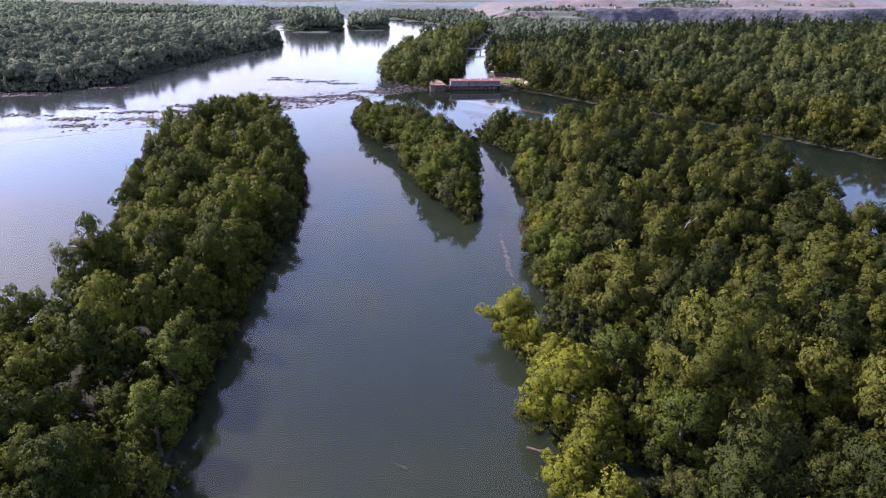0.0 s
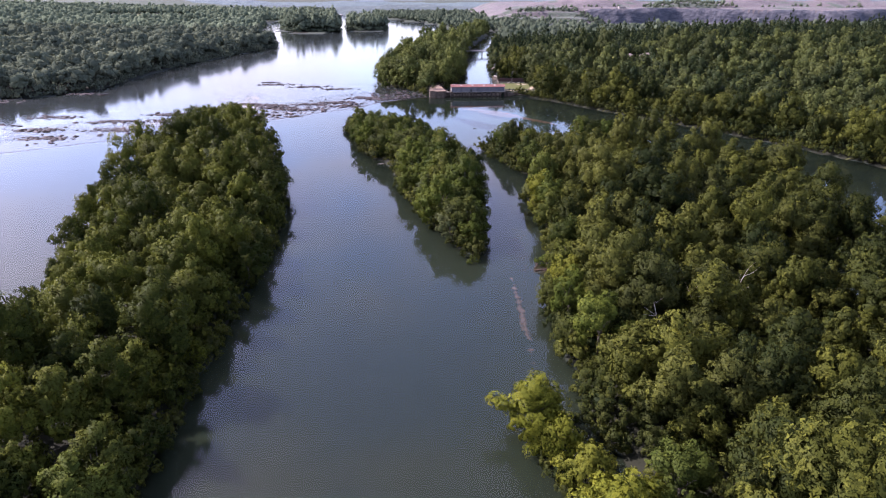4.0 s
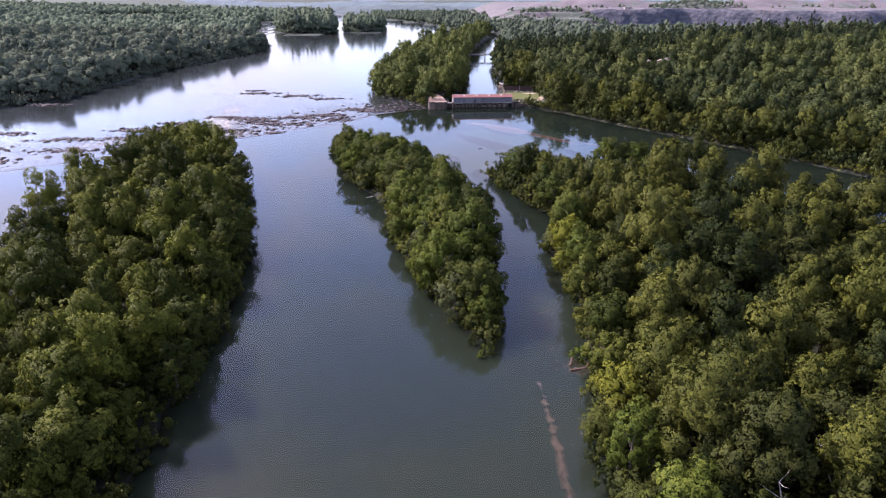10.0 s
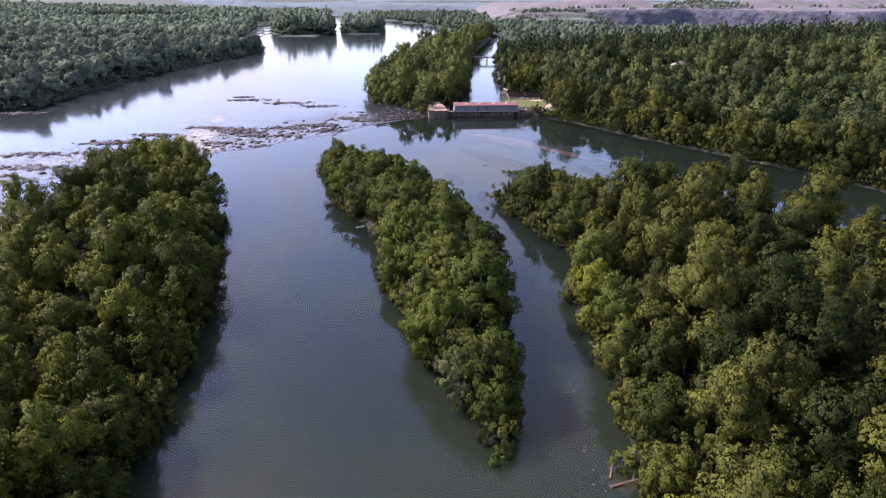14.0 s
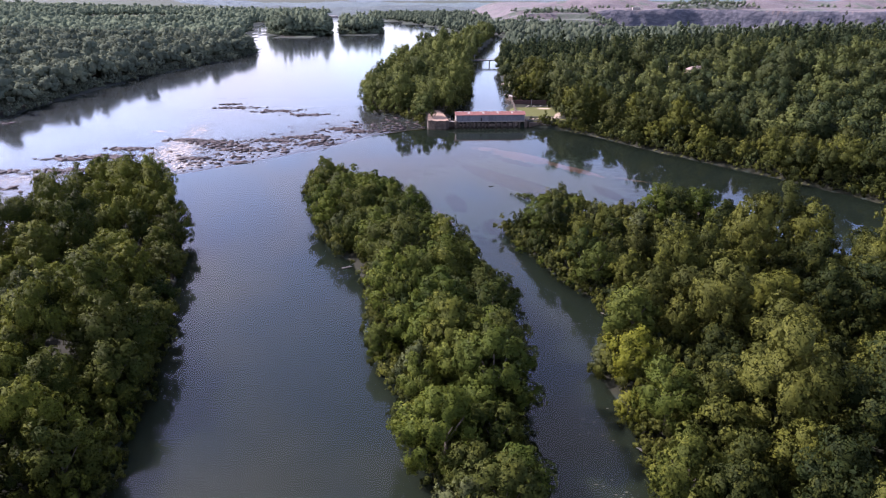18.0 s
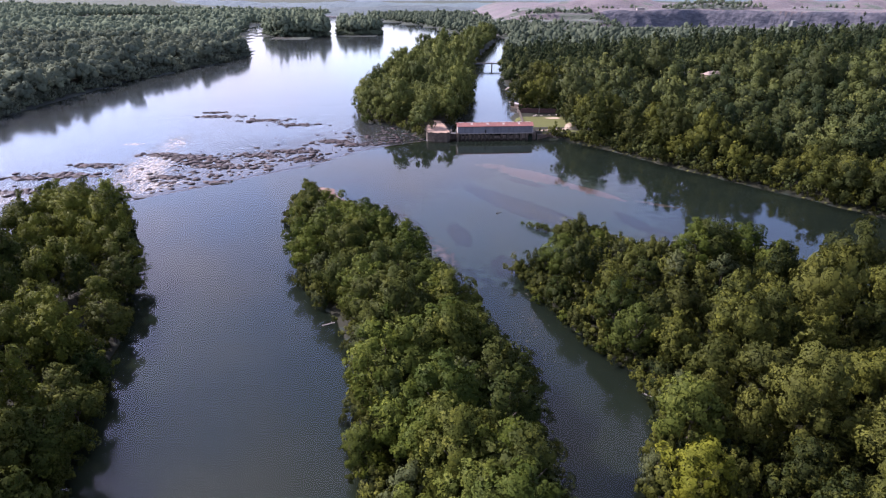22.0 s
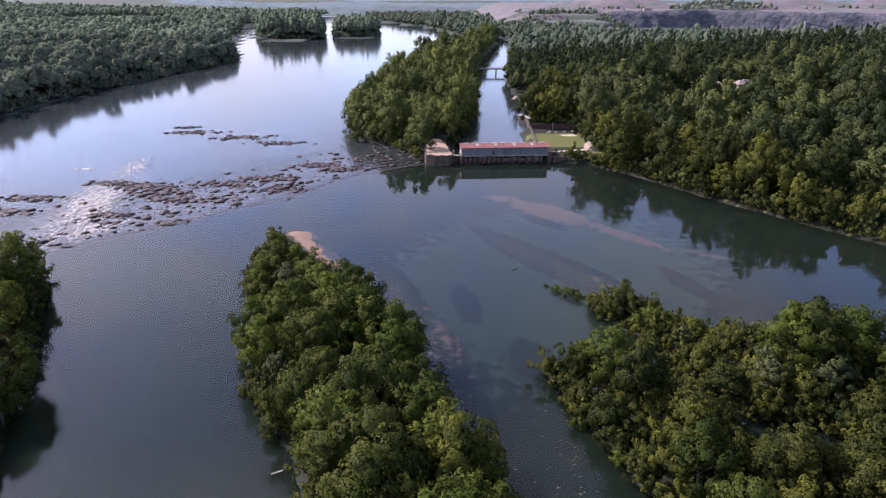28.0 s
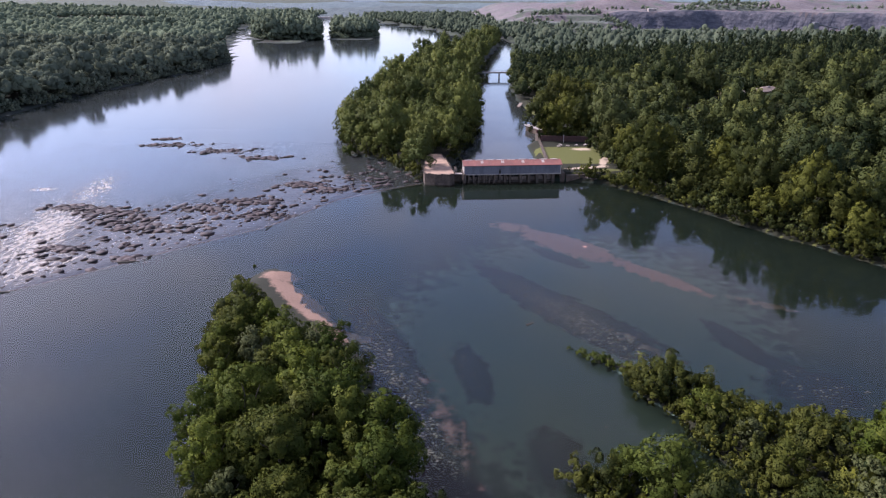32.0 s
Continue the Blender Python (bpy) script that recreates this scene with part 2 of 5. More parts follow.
RIGHT_BANK = [(60, 557), (73, 552), (97, 521), (112, 495), (126, 477), (140, 457), (172, 412), (200, 364), (228, 308), (260, 240),
              (300, 100), (420, -300), (4400, -300), (4400, 4400), (-300, 4400), (-266, 2636), (-150, 2182), (-17, 1872), (42, 1559),
              (100, 1480), (150, 1440), (126, 1290), (77, 930), (66, 840), (65, 765), (70, 720), (64, 673), (58, 640), (52, 600), (56, 562)]
LEFT_BANK = [(-700, -300), (-480, 200), (-420, 420), (-385, 555), (-335, 558), (-303, 600), (-312, 730), (-296, 860), (-268, 1000),
             (-262, 1090), (-290, 1150), (-353, 1351), (-497, 1931), (-470, 2300), (-380, 2700), (-370, 4400), (-4400, 4400), (-4400, -300)]
FAR_ISLE = [(-326, 1490), (-300, 1460), (-240, 1455), (-212, 1475), (-232, 1570), (-300, 1760), (-390, 1780), (-365, 1600)]
FAR_ISLE_B = [(-192, 1520), (-170, 1505), (-118, 1535), (-120, 1600), (-160, 1750), (-225, 1720), (-205, 1600)]
WEIR = [(-400, 225), (-262, 340), (-222, 368), (-150, 422), (-124, 444), (-103, 461), (-84, 479), (-62, 497), (-41, 529), (-18, 546), (-7, 552)]


def signed(poly, x, y):
    """Metres to a shore line: positive on land."""
    p = np.array(poly, float)
    q = np.roll(p, -1, 0)
    best = np.full(x.shape, 1e9)
    inside = np.zeros(x.shape, bool)
    for (ax, ay), (bx, by) in zip(p, q):
        dx, dy = bx - ax, by - ay
        k = np.clip(((x - ax) * dx + (y - ay) * dy) / (dx * dx + dy * dy), 0, 1)
        best = np.minimum(best, np.hypot(x - ax - k * dx, y - ay - k * dy))
        if ay != by:
            inside ^= ((ay > y) != (by > y)) & (x < (bx - ax) * (y - ay) / (by - ay) + ax)
    return np.where(inside, best, -best)


def line_distance(line, x, y):
    best = np.full(x.shape, 1e9)
    for (ax, ay), (bx, by) in zip(line, line[1:]):
        dx, dy = bx - ax, by - ay
        k = np.clip(((x - ax) * dx + (y - ay) * dy) / (dx * dx + dy * dy), 0, 1)
        best = np.minimum(best, np.hypot(x - ax - k * dx, y - ay - k * dy))
    return best


def ramp(v, a, b):
    k = np.clip((v - a) / (b - a), 0, 1)
    return k * k * (3 - 2 * k)


def wobble(x, y, size, seed=0.0):
    """Cheap smooth unevenness, about -1 to 1."""
    a = np.sin(x / size + 1.7 * seed) * np.cos(y / size * 1.13 + seed)
    b = np.sin((x * 0.6 + y * 0.8) / size * 2.3 + seed * 3.1) * 0.5
    return (a + b) / 1.5


def notch(x, y):
    """The still backwater cut into the right isle."""
    return np.maximum((1 - np.hypot((x - 129) / 29, (y - 199) / 13)) * 11, (1 - np.hypot((x - 67) / 11, (y - 344) / 7)) * 7)


SMALL = {"left": LEFT_ISLE, "mid": MID_ISLE, "right": RIGHT_ISLE, "spit": RED_SPIT, "canal": CANAL_ISLE, "far": FAR_ISLE, "farther": FAR_ISLE_B}


def shore(name, x, y):
    x, y = np.asarray(x, float), np.asarray(y, float)
    wx, wy = x + 1.2 * wobble(x, y, 4.0, 2.0), y + 1.2 * wobble(y, x, 5.0, 1.0)
    if name == "right_bank":
        return signed(RIGHT_BANK, wx, wy)
    if name == "left_bank":
        return signed(LEFT_BANK, wx, wy)
    d = signed(SMALL[name], wx, wy)
    return np.minimum(d, -notch(x, y)) if name == "right" else d


def land_height(x, y):
    """Height of the one ground sheet, from the river bed to the hills."""
    x, y = np.asarray(x, float), np.asarray(y, float)
    isles = np.max([shore(k, x, y) for k in SMALL], 0)
    rb, lb = shore("right_bank", x, y), shore("left_bank", x, y)
    d = np.maximum(isles, np.maximum(rb, lb))
    z = np.where(d > 0, np.minimum(1.3, d * 0.3), np.maximum(-2.4, d * 0.75))
    z = z + ramp(d, 2, 12) * 0.4 * wobble(x, y, 9.0)
    hill = 14 * ramp(rb, 15, 330) * (1 - ramp(y, 960, 1250)) + 3 * wobble(x, y, 120.0) * ramp(rb, 60, 300)
    z = z + np.where(rb > 0, hill, 0)
    far_hill = 40 * ramp(lb, 120, 1200) * (0.7 + 0.3 * wobble(x, y, 300.0)) + ramp(lb, 10, 120) * 4
    z = z + np.where(lb > 0, far_hill, 0)
    z = z + 75 * ramp(y, 2500, 4200) * (np.maximum(rb, lb) > 0)
    z = z + 9 * np.exp(-((x - 203) / 50) ** 2 - ((y - 706) / 26) ** 2)
    flat = ramp(x, 50, 54) * (1 - ramp(x, 88, 104)) * ramp(y, 553, 558) * (1 - ramp(y, 622, 640))
    return z * (1 - flat) + 3.4 * flat * (rb > -6) + z * flat * (rb <= -6)


def blob(x, y, cx, cy, rx, ry, turn=0.0):
    c, s = math.cos(radians(turn)), math.sin(radians(turn))
    u, v = (x - cx) * c + (y - cy) * s, -(x - cx) * s + (y - cy) * c
    return np.clip(1.25 - np.hypot(u / rx, v / ry), 0, 1)


# ---- the ground sheet ----
def steps(core0, core1, fine, low, high):
    mid = list(np.arange(core0, core1 + fine, fine))
    up, w = [mid[-1]], fine
    while up[-1] < high:
        w *= 1.12
        up.append(up[-1] + w)
    down, w = [mid[0]], fine
    while down[-1] > low:
        w *= 1.12
        down.append(down[-1] - w)
    return np.array(down[:0:-1] + mid + up[1:])


def sheet(name, xs, ys, z, mat, layers=None):
    n, m = len(xs), len(ys)
    x, y = np.meshgrid(xs, ys)
    me = bpy.data.meshes.new(name)
    a = np.arange(n * m).reshape(m, n)
    quads = np.stack([a[:-1, :-1], a[:-1, 1:], a[1:, 1:], a[1:, :-1]], -1).reshape(-1, 4)
    fill(me, np.stack([x.ravel(), y.ravel(), z.ravel()], 1), quads)
    for key, values in (layers or {}).items():
        me.attributes.new(key, "FLOAT", "POINT").data.foreach_set("value", values.ravel().astype(np.float32))
    me.materials.append(mat)
    me.polygons.foreach_set("use_smooth", np.ones(len(quads), bool))
    return new(name, me)


def fill(me, verts, quads, tris=None, normals=None):
    """Fill a mesh from arrays of corners, quads and triangles; normals, a vector a corner, round its shading."""
    tris = np.zeros((0, 3), int) if tris is None else tris
    me.vertices.add(len(verts))
    me.vertices.foreach_set("co", np.ascontiguousarray(verts, np.float32).ravel())
    loops = np.concatenate([quads.ravel(), tris.ravel()]).astype(np.int32)
    me.loops.add(len(loops))
    me.loops.foreach_set("vertex_index", loops)
    counts = np.concatenate([np.full(len(quads), 4), np.full(len(tris), 3)]).astype(np.int32)
    me.polygons.add(len(counts))
    me.polygons.foreach_set("loop_start", (np.cumsum(counts) - counts).astype(np.int32))
    me.polygons.foreach_set("loop_total", counts)
    me.update(calc_edges=True)
    if normals is not None:
        me.polygons.foreach_set("use_smooth", np.ones(len(counts), bool))
        me.normals_split_custom_set_from_vertices(normals.astype(np.float32))


gx, gy = steps(-160, 170, 2.5, -4300, 4300), steps(60, 700, 2.5, -290, 4300)
GX, GY = np.meshgrid(gx, gy)
GZ = land_height(GX, GY)
sand = np.maximum.reduce([
    blob(GX, GY, -47, 454, 8, 5) * 0.85, blob(GX, GY, -38, 438, 4.8, 25, 37), blob(GX, GY, -24, 419, 8, 5),
    blob(GX, GY, 90, 437, 14, 3, -32) * .7,
    blob(GX, GY, 50, 415, 4, 22, 38) * 0.5, blob(GX, GY, 33, 212, 4, 5) * 0.9, blob(GX, GY, 69, 160, 7, 5) * 0.9])
bar = np.maximum.reduce([
    blob(GX, GY, 44, 481, 25, 8.5, -47) * 1.05, blob(GX, GY, 66, 456, 22, 4.5, -50), blob(GX, GY, 27, 499, 11, 7, -20) * 0.7,
    blob(GX, GY, 2, 387, 4.5, 27, 17) * 0.52, blob(GX, GY, 23, 180, 1.6, 34, 1) * 0.64])
weed = np.maximum.reduce([
    blob(GX, GY, -12, 412, 8, 36, 22), blob(GX, GY, 2, 372, 7, 26, 4), blob(GX, GY, 42, 428, 7, 30, 36), blob(GX, GY, 8, 404, 5, 16, 10),
    blob(GX, GY, 74, 418, 4, 16, 20), blob(GX, GY, 82, 397, 12, 10, 0), blob(GX, GY, -40, 472, 20, 8, 20) * 0.7, blob(GX, GY, 22, 376, 8, 12) * 0.8,
    blob(GX, GY, 40, 470, 16, 4, -48), blob(GX, GY, 31, 437, 43, 8, -58) * 1.1, blob(GX, GY, 78, 408, 20, 4, -50), blob(GX, GY, 27, 226, 5, 22, 0) * 0.7])
for cx, cy, rx, ry, turn in ((46, 480, 20, 6, -47), (65, 456, 16, 3, -50), (23, 180, 1.9, 33, 1), (50, 416, 4, 16, 38), (-36, 440, 4, 12, 28)):
    GZ = np.maximum(GZ, -0.9 + blob(GX, GY, cx, cy, rx, ry, turn) * 0.8)
GZ = np.maximum(GZ, -0.9 + blob(GX, GY, 49.5, 477, 5, 3.5, -40) * 0.98)
sand = np.maximum(sand, blob(GX, GY, 49.5, 477, 3.5, 2.5, -40) * .95)
rb_d = shore("right_bank", GX, GY)
grass = np.maximum.reduce([
    ramp(GX, 50, 53) * (1 - ramp(GX, 82, 86)) * ramp(GY, 572, 576) * (1 - ramp(GY, 606, 610)) * (rb_d > 0),
    blob(GX, GY, 76, 562, 12, 3.5), ramp(rb_d, 0.2, 1.0) * (1 - ramp(rb_d, 1.2, 2.4)) * 0.6 * (GY < 560),
    blob(GX, GY, -880, 2080, 190, 290), blob(GX, GY, -600, 1730, 85, 170), blob(GX, GY, -432, 1065, 62, 76), blob(GX, GY, 70, 740, 8, 30) * 0.8,
    blob(GX, GY, -398, 548, 30, 9)])
track = np.maximum(blob(GX, GY, 70, 566, 14, 2.4, 12), np.maximum(blob(GX, GY, 81, 578, 2.6, 12, -18), blob(GX, GY, 76, 603, 8, 4) * 0.8))
ground = sheet("ground", gx, gy, GZ, GROUND, {"land": ramp(GZ, -0.1, 0.3), "sand": sand, "bar": bar, "weed": weed, "grass": grass, "track": track, "shoal": blob(GX, GY, 36, 425, 60, 75, -20),
                                                "forest": ramp(GY, 900, 1000) * ramp(GZ, 0.2, 1.0)})
tagged(ground, "dark soil of the islands and banks, sandy river bed", "ground", kind="structure")

# ---- water ----
pool_edge = WEIR + [(4, 556), (58, 556), (75, 560), (330, 560), (900, 300), (900, -290), (-900, -290), (-900, 225)]
pool_me = bpy.data.meshes.new("water_pool")
pool_me.from_pydata([(x, y, 0.0) for x, y in pool_edge], [], [tuple(range(len(pool_edge)))[::-1]])
pool_me.materials.append(POOL)
tagged(new("water_pool", pool_me), "still murky green river pool mirroring trees and sky", "water", kind="structure")
river_me = bpy.data.meshes.new("water_river")
upper = [(-900, 223)] + [(x, y + 0.5) for x, y in WEIR] + [(4, 557), (58, 557), (900, 557), (900, 4300), (-1500, 4300), (-1500, 223)]
river_me.from_pydata([(x, y, -0.55) for x, y in upper], [], [tuple(range(len(upper)))])
river_me.materials.append(RIVER)
tagged(new("water_river", river_me), "pale rippled river below the weir with bright sky sheen", "water", kind="structure")


# ---- building blocks ----
def obj(name, bm, mat, label="", category="", group="", kind=""):
    me = bpy.data.meshes.new(name)
    bm.to_mesh(me)
    bm.free()
    for one in (mat if isinstance(mat, (list, tuple)) else [mat]):
        me.materials.append(one)
    return tagged(new(name, me), label, category, group, kind)


def part(name, bm, mat, parent, label=""):
    ob = obj(name, bm, mat, label)
    ob.parent = parent
    return ob


def thing(name, at, label, category, group="", turn=0.0):
    ob = tagged(new(name), label, category, group)
    ob.matrix_world = pose(*at, 0, 0, turn)
    return ob


def block(bm, x0, x1, y0, y1, z0, z1, bevel=0.0):
    made = bmesh.ops.create_cube(bm, size=1, matrix=Matrix.LocRotScale(
        ((x0 + x1) / 2, (y0 + y1) / 2, (z0 + z1) / 2), None, (x1 - x0, y1 - y0, z1 - z0)))["verts"]
    if bevel:
        edges = {e for v in made for e in v.link_edges}
        bmesh.ops.bevel(bm, geom=list(edges), offset=bevel, segments=1, affect="EDGES")
    return bm


def box(*a, **k):
    return block(bmesh.new(), *a, **k)


def prism(outline, z0, z1):
    """An upright prism over a plan outline."""
    bm = bmesh.new()
    low = [bm.verts.new((x, y, z0)) for x, y in outline]
    top = [bm.verts.new((x, y, z1)) for x, y in outline]
    n = len(outline)
    bm.faces.new(low[::-1])
    bm.faces.new(top)
    for i in range(n):
        bm.faces.new((low[i], low[(i + 1) % n], top[(i + 1) % n], top[i]))
    bmesh.ops.recalc_face_normals(bm, faces=bm.faces)
    return bm


def limb(bm, a, b, r0, r1, sides=6):
    """A tapered round bar from a to b."""
    a, b = Vector(a), Vector(b)
    m = (b - a).to_track_quat("Z", "Y").to_matrix().to_4x4()
    m.translation = (a + b) / 2
    bmesh.ops.create_cone(bm, cap_ends=True, segments=sides, radius1=r0, radius2=r1, depth=(b - a).length, matrix=m)
    return bm


# ---- trees ----
def ico(level):
    bm = bmesh.new()
    bmesh.ops.create_icosphere(bm, subdivisions=level, radius=1)
    v = np.array([p.co for p in bm.verts])
    f = np.array([[p.index for p in q.verts] for q in bm.faces])
    bm.free()
    return v, f


ICO = {1: ico(1), 2: ico(2)}


def unit(a):
    return a / (np.linalg.norm(a, axis=-1, keepdims=True) + 1e-6)


def crown_arrays(seed, radius, low, high, lobes, tufts, cards, size, droop=0.0, reach=1.7, core=0.74):
    """A crown of rounded boughs, each bearing tufts that are wrapped in small sprays of leaves.
    Returns corners, quads, triangles, normals and a tone for each tuft."""
    rng = np.random.default_rng(seed)
    centre = np.array([0, 0, (low + high) / 2])
    half = np.array([radius, radius, (high - low) / 2])
    golden = math.pi * (3 - math.sqrt(5))
    k = np.arange(lobes)
    up = 1 - reach * (k + 0.5) / lobes
    ring = np.sqrt(np.clip(1 - up * up, 0, 1))
    turn = k * golden + rng.uniform(0, 6.3)
    way = np.stack([ring * np.cos(turn), ring * np.sin(turn), up], 1) + rng.normal(0, 0.18, (lobes, 3))
    size_l = rng.uniform(0.27, 0.48, lobes) * radius
    mids = centre + way * half * rng.uniform(0.6, 0.95, lobes)[:, None]
    mids[:, :2] *= (1.08 - 0.38 * np.clip(way[:, 2:], 0, 1))
    mids[:, 2] -= droop * ring * radius * rng.uniform(0.2, 1, lobes)
    hearts = np.vstack([mids, centre + half * (0, 0, 0.1)])
    size_h = np.append(size_l, radius * 0.5)
    # tufts on the outer side of every bough
    way_t = unit(rng.normal(size=(lobes, tufts, 3)) + unit(way)[:, None] * 0.9 + (0, 0, 0.35))
    hub = (mids[:, None] + way_t * (size_l[:, None] * rng.uniform(0.7, 1.05, (lobes, tufts)))[..., None]).reshape(-1, 3)
    wide = (size_l[:, None] * rng.uniform(0.32, 0.52, (lobes, tufts))).ravel()
    way_t, tone_t = way_t.reshape(-1, 3), rng.uniform(0, 1, lobes * tufts)
    open_t = (np.linalg.norm(hub[:, None] - hearts[None], axis=2) / size_h[None]).min(1) > 0.62
    hub, wide, way_t, tone_t = hub[open_t], wide[open_t], way_t[open_t], tone_t[open_t]
    # sprays round every tuft
    many = len(hub)
    d = unit(rng.normal(size=(many, cards, 3)) + way_t[:, None] * 0.9 + (0, 0, 0.3))
    at = (hub[:, None] + d * (wide[:, None] * rng.uniform(0.65, 1.12, (many, cards)))[..., None]).reshape(-1, 3)
    d, axis, tone = d.reshape(-1, 3), np.repeat(way_t, cards, 0), np.repeat(tone_t, cards)
    keep = (np.linalg.norm(at[:, None] - hearts[None], axis=2) / size_h[None]).min(1) > 0.6
    at, d, axis, tone = at[keep], d[keep], axis[keep], tone[keep]
    n = len(at)
    face = unit(d * 0.8 + axis * 0.2 + rng.normal(0, 0.24, (n, 3)))
    u = unit(np.cross(face, rng.normal(size=(n, 3))))
    v = np.cross(face, u)
    s = (size * rng.uniform(0.6, 1.25, n))[:, None]
    lift = face * s * 0.22
    corners = np.stack([at + u * s - lift, at + v * s * 0.8 + lift * 0.4, at - u * s * 0.9 - lift * 0.7, at - v * s * 0.75 + lift], 1).reshape(-1, 3)
    quads = np.arange(n * 4).reshape(-1, 4)
    soft = unit(d * 0.35 + axis * 0.6 + unit((at - centre) / half) * 0.6)
    normals, solid, tris, start = [np.repeat(soft, 4, 0)], [], [], len(corners)
    iv, jf = ICO[1]
    for c, r in zip(hearts, size_h):
        normals.append(unit(iv + unit((c - centre) / half + (0, 0, .05)) * 0.75))
        solid.append(c + iv * (r * core) * rng.uniform(0.8, 1.15, (len(iv), 1)))
        tris.append(jf + start)
        start += len(iv)
    # inner cores all share one low tone, darker than most tufts
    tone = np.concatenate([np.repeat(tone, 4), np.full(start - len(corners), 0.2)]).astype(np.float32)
    return np.vstack([corners] + solid), quads, np.vstack(tris), np.vstack(normals), tone


def crown_mesh(name, arrays, mat):
    me = bpy.data.meshes.new(name)
    me.materials.append(mat)
    fill(me, *arrays[:4])
    me.attributes.new("tuft", "FLOAT", "POINT").data.foreach_set("value", arrays[4])
    return me


def trunk_mesh(seed, high, radius, reach):
    rng = random.Random(seed)
    bm = bmesh.new()
    lean = Vector((rng.uniform(-.4, .4), rng.uniform(-.4, .4), 0))
    fork = Vector((lean.x, lean.y, high * 0.42))
    limb(bm, (0, 0, -0.8), fork, radius, radius * 0.7, 8)
    for i in range(4):
        a = i * 1.57 + rng.uniform(-.4, .4)
        elbow = fork + Vector((math.cos(a) * reach * .3, math.sin(a) * reach * .3, high * 0.17))
        limb(bm, fork, elbow, radius * .5, radius * .36)
        limb(bm, elbow, elbow + Vector((math.cos(a + .3) * reach * .3, math.sin(a + .3) * reach * .3, high * .15)), radius * .34, radius * .14)
    limb(bm, fork, fork + Vector((.2, -.1, high * .38)), radius * .6, radius * .15)
    me = bpy.data.meshes.new("trunk")
    bm.to_mesh(me)
    bm.free()
    me.materials.append(BARK)
    return me


def tree_kind(species, label, seed, radius, low, high, lobes, tufts, cards, size, droop=0.0, group="island trees", category="tree"):
    """One tree with its trunk and crown, to be copied; kept out of the way at first."""
    t = thing("tree", (0, 0, 0), label, category, group)
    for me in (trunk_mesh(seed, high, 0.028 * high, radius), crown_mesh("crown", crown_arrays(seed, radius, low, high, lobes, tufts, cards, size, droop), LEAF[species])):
        o = new(me.name.split(".")[0], me)
        o.parent = t
    return t


def place(kind, x, y, z, scale, turn):
    """Stand a copy of a tree kind on the ground."""
    m = pose(x, y, z, 0, 0, turn)
    t = copy_thing(kind, m)
    t.matrix_basis = m @ Matrix.Diagonal((scale, scale, scale * random.uniform(.92, 1.08), 1))
    return t


def discard(ob):
    for o in [*ob.children_recursive, ob]:
        bpy.data.objects.remove(o)


def scatter(rng, x0, x1, y0, y1, gap, keep):
    """A jittered stand of points on the plan."""
    xs, ys = np.arange(x0, x1, gap), np.arange(y0, y1, gap * 0.87)
    x, y = np.meshgrid(xs, ys)
    x = x + (np.arange(len(ys)) % 2 * gap / 2)[:, None] + rng.uniform(-.3, .3, x.shape) * gap
    y = y + rng.uniform(-.3, .3, x.shape) * gap
    x, y = x.ravel(), y.ravel()
    ok = keep(x, y)
    return x[ok], y[ok]


def woodland(name, label, x, y, forms, scale, mat, rng, sink=0.0, category="woodland", wide=1.0):
    """Many trees grown into one canopy: one object of kind stuff."""
    z = land_height(x, y) - sink
    verts, quads, tris, tones, tufts, norms, start = [], [], [], [], [], [], 0
    for i in range(len(x)):
        v, q, t, nv, tuft = forms[rng.integers(len(forms))]
        a = rng.uniform(0, 6.3)
        k = rng.uniform(*scale) * (1.18 if rng.uniform() < .14 else 1.0)
        c, s = math.cos(a) * k * wide, math.sin(a) * k * wide
        w = np.empty_like(v)
        w[:, 0], w[:, 1], w[:, 2] = v[:, 0] * c - v[:, 1] * s + x[i], v[:, 0] * s + v[:, 1] * c + y[i], v[:, 2] * k * rng.uniform(.9, 1.42) + z[i]
        verts.append(w)
        norms.append(np.stack([(nv[:, 0] * c - nv[:, 1] * s) / k, (nv[:, 0] * s + nv[:, 1] * c) / k, nv[:, 2]], 1))
        quads.append(q + start)
        tris.append(t + start)
        tone = rng.uniform(0.0, 1.0) ** 1.25
        tones.append(np.full(len(v), tone, np.float32))
        tufts.append(tuft)
        start += len(v)
    me = bpy.data.meshes.new(name)
    me.materials.append(mat)
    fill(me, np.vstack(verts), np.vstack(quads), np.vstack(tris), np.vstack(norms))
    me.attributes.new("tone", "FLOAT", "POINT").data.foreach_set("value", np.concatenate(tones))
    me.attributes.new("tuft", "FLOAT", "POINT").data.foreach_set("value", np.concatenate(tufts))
    return tagged(new(name, me), label, category, kind="stuff")


rng = np.random.default_rng(7)
KINDS = {
    "oak": [tree_kind("oak", "broad dark green hardwood tree on the island shore", 11 + i, 4.6 + .3 * i, 1.6, 13.5, 19, 11, 12, 0.36) for i in range(4)],
    "sycamore": [tree_kind("sycamore", "tall fresh green hardwood tree with billowing crown", 31 + i, 4.3 + .3 * i, 1.0, 14.5, 19, 11, 12, 0.36) for i in range(4)],
    "willow": [tree_kind("willow", "yellow-green willow leaning over the water", 51 + i, 4.0, 0.5, 8.5, 22, 9, 10, 0.30, 0.25, "shore willows") for i in range(2)],
    "grey": [tree_kind("grey", "grey-green thin-leaved tree at the water's edge", 71 + i, 3.5, 0.8, 10.0, 20, 8, 9, 0.30) for i in range(2)],
}
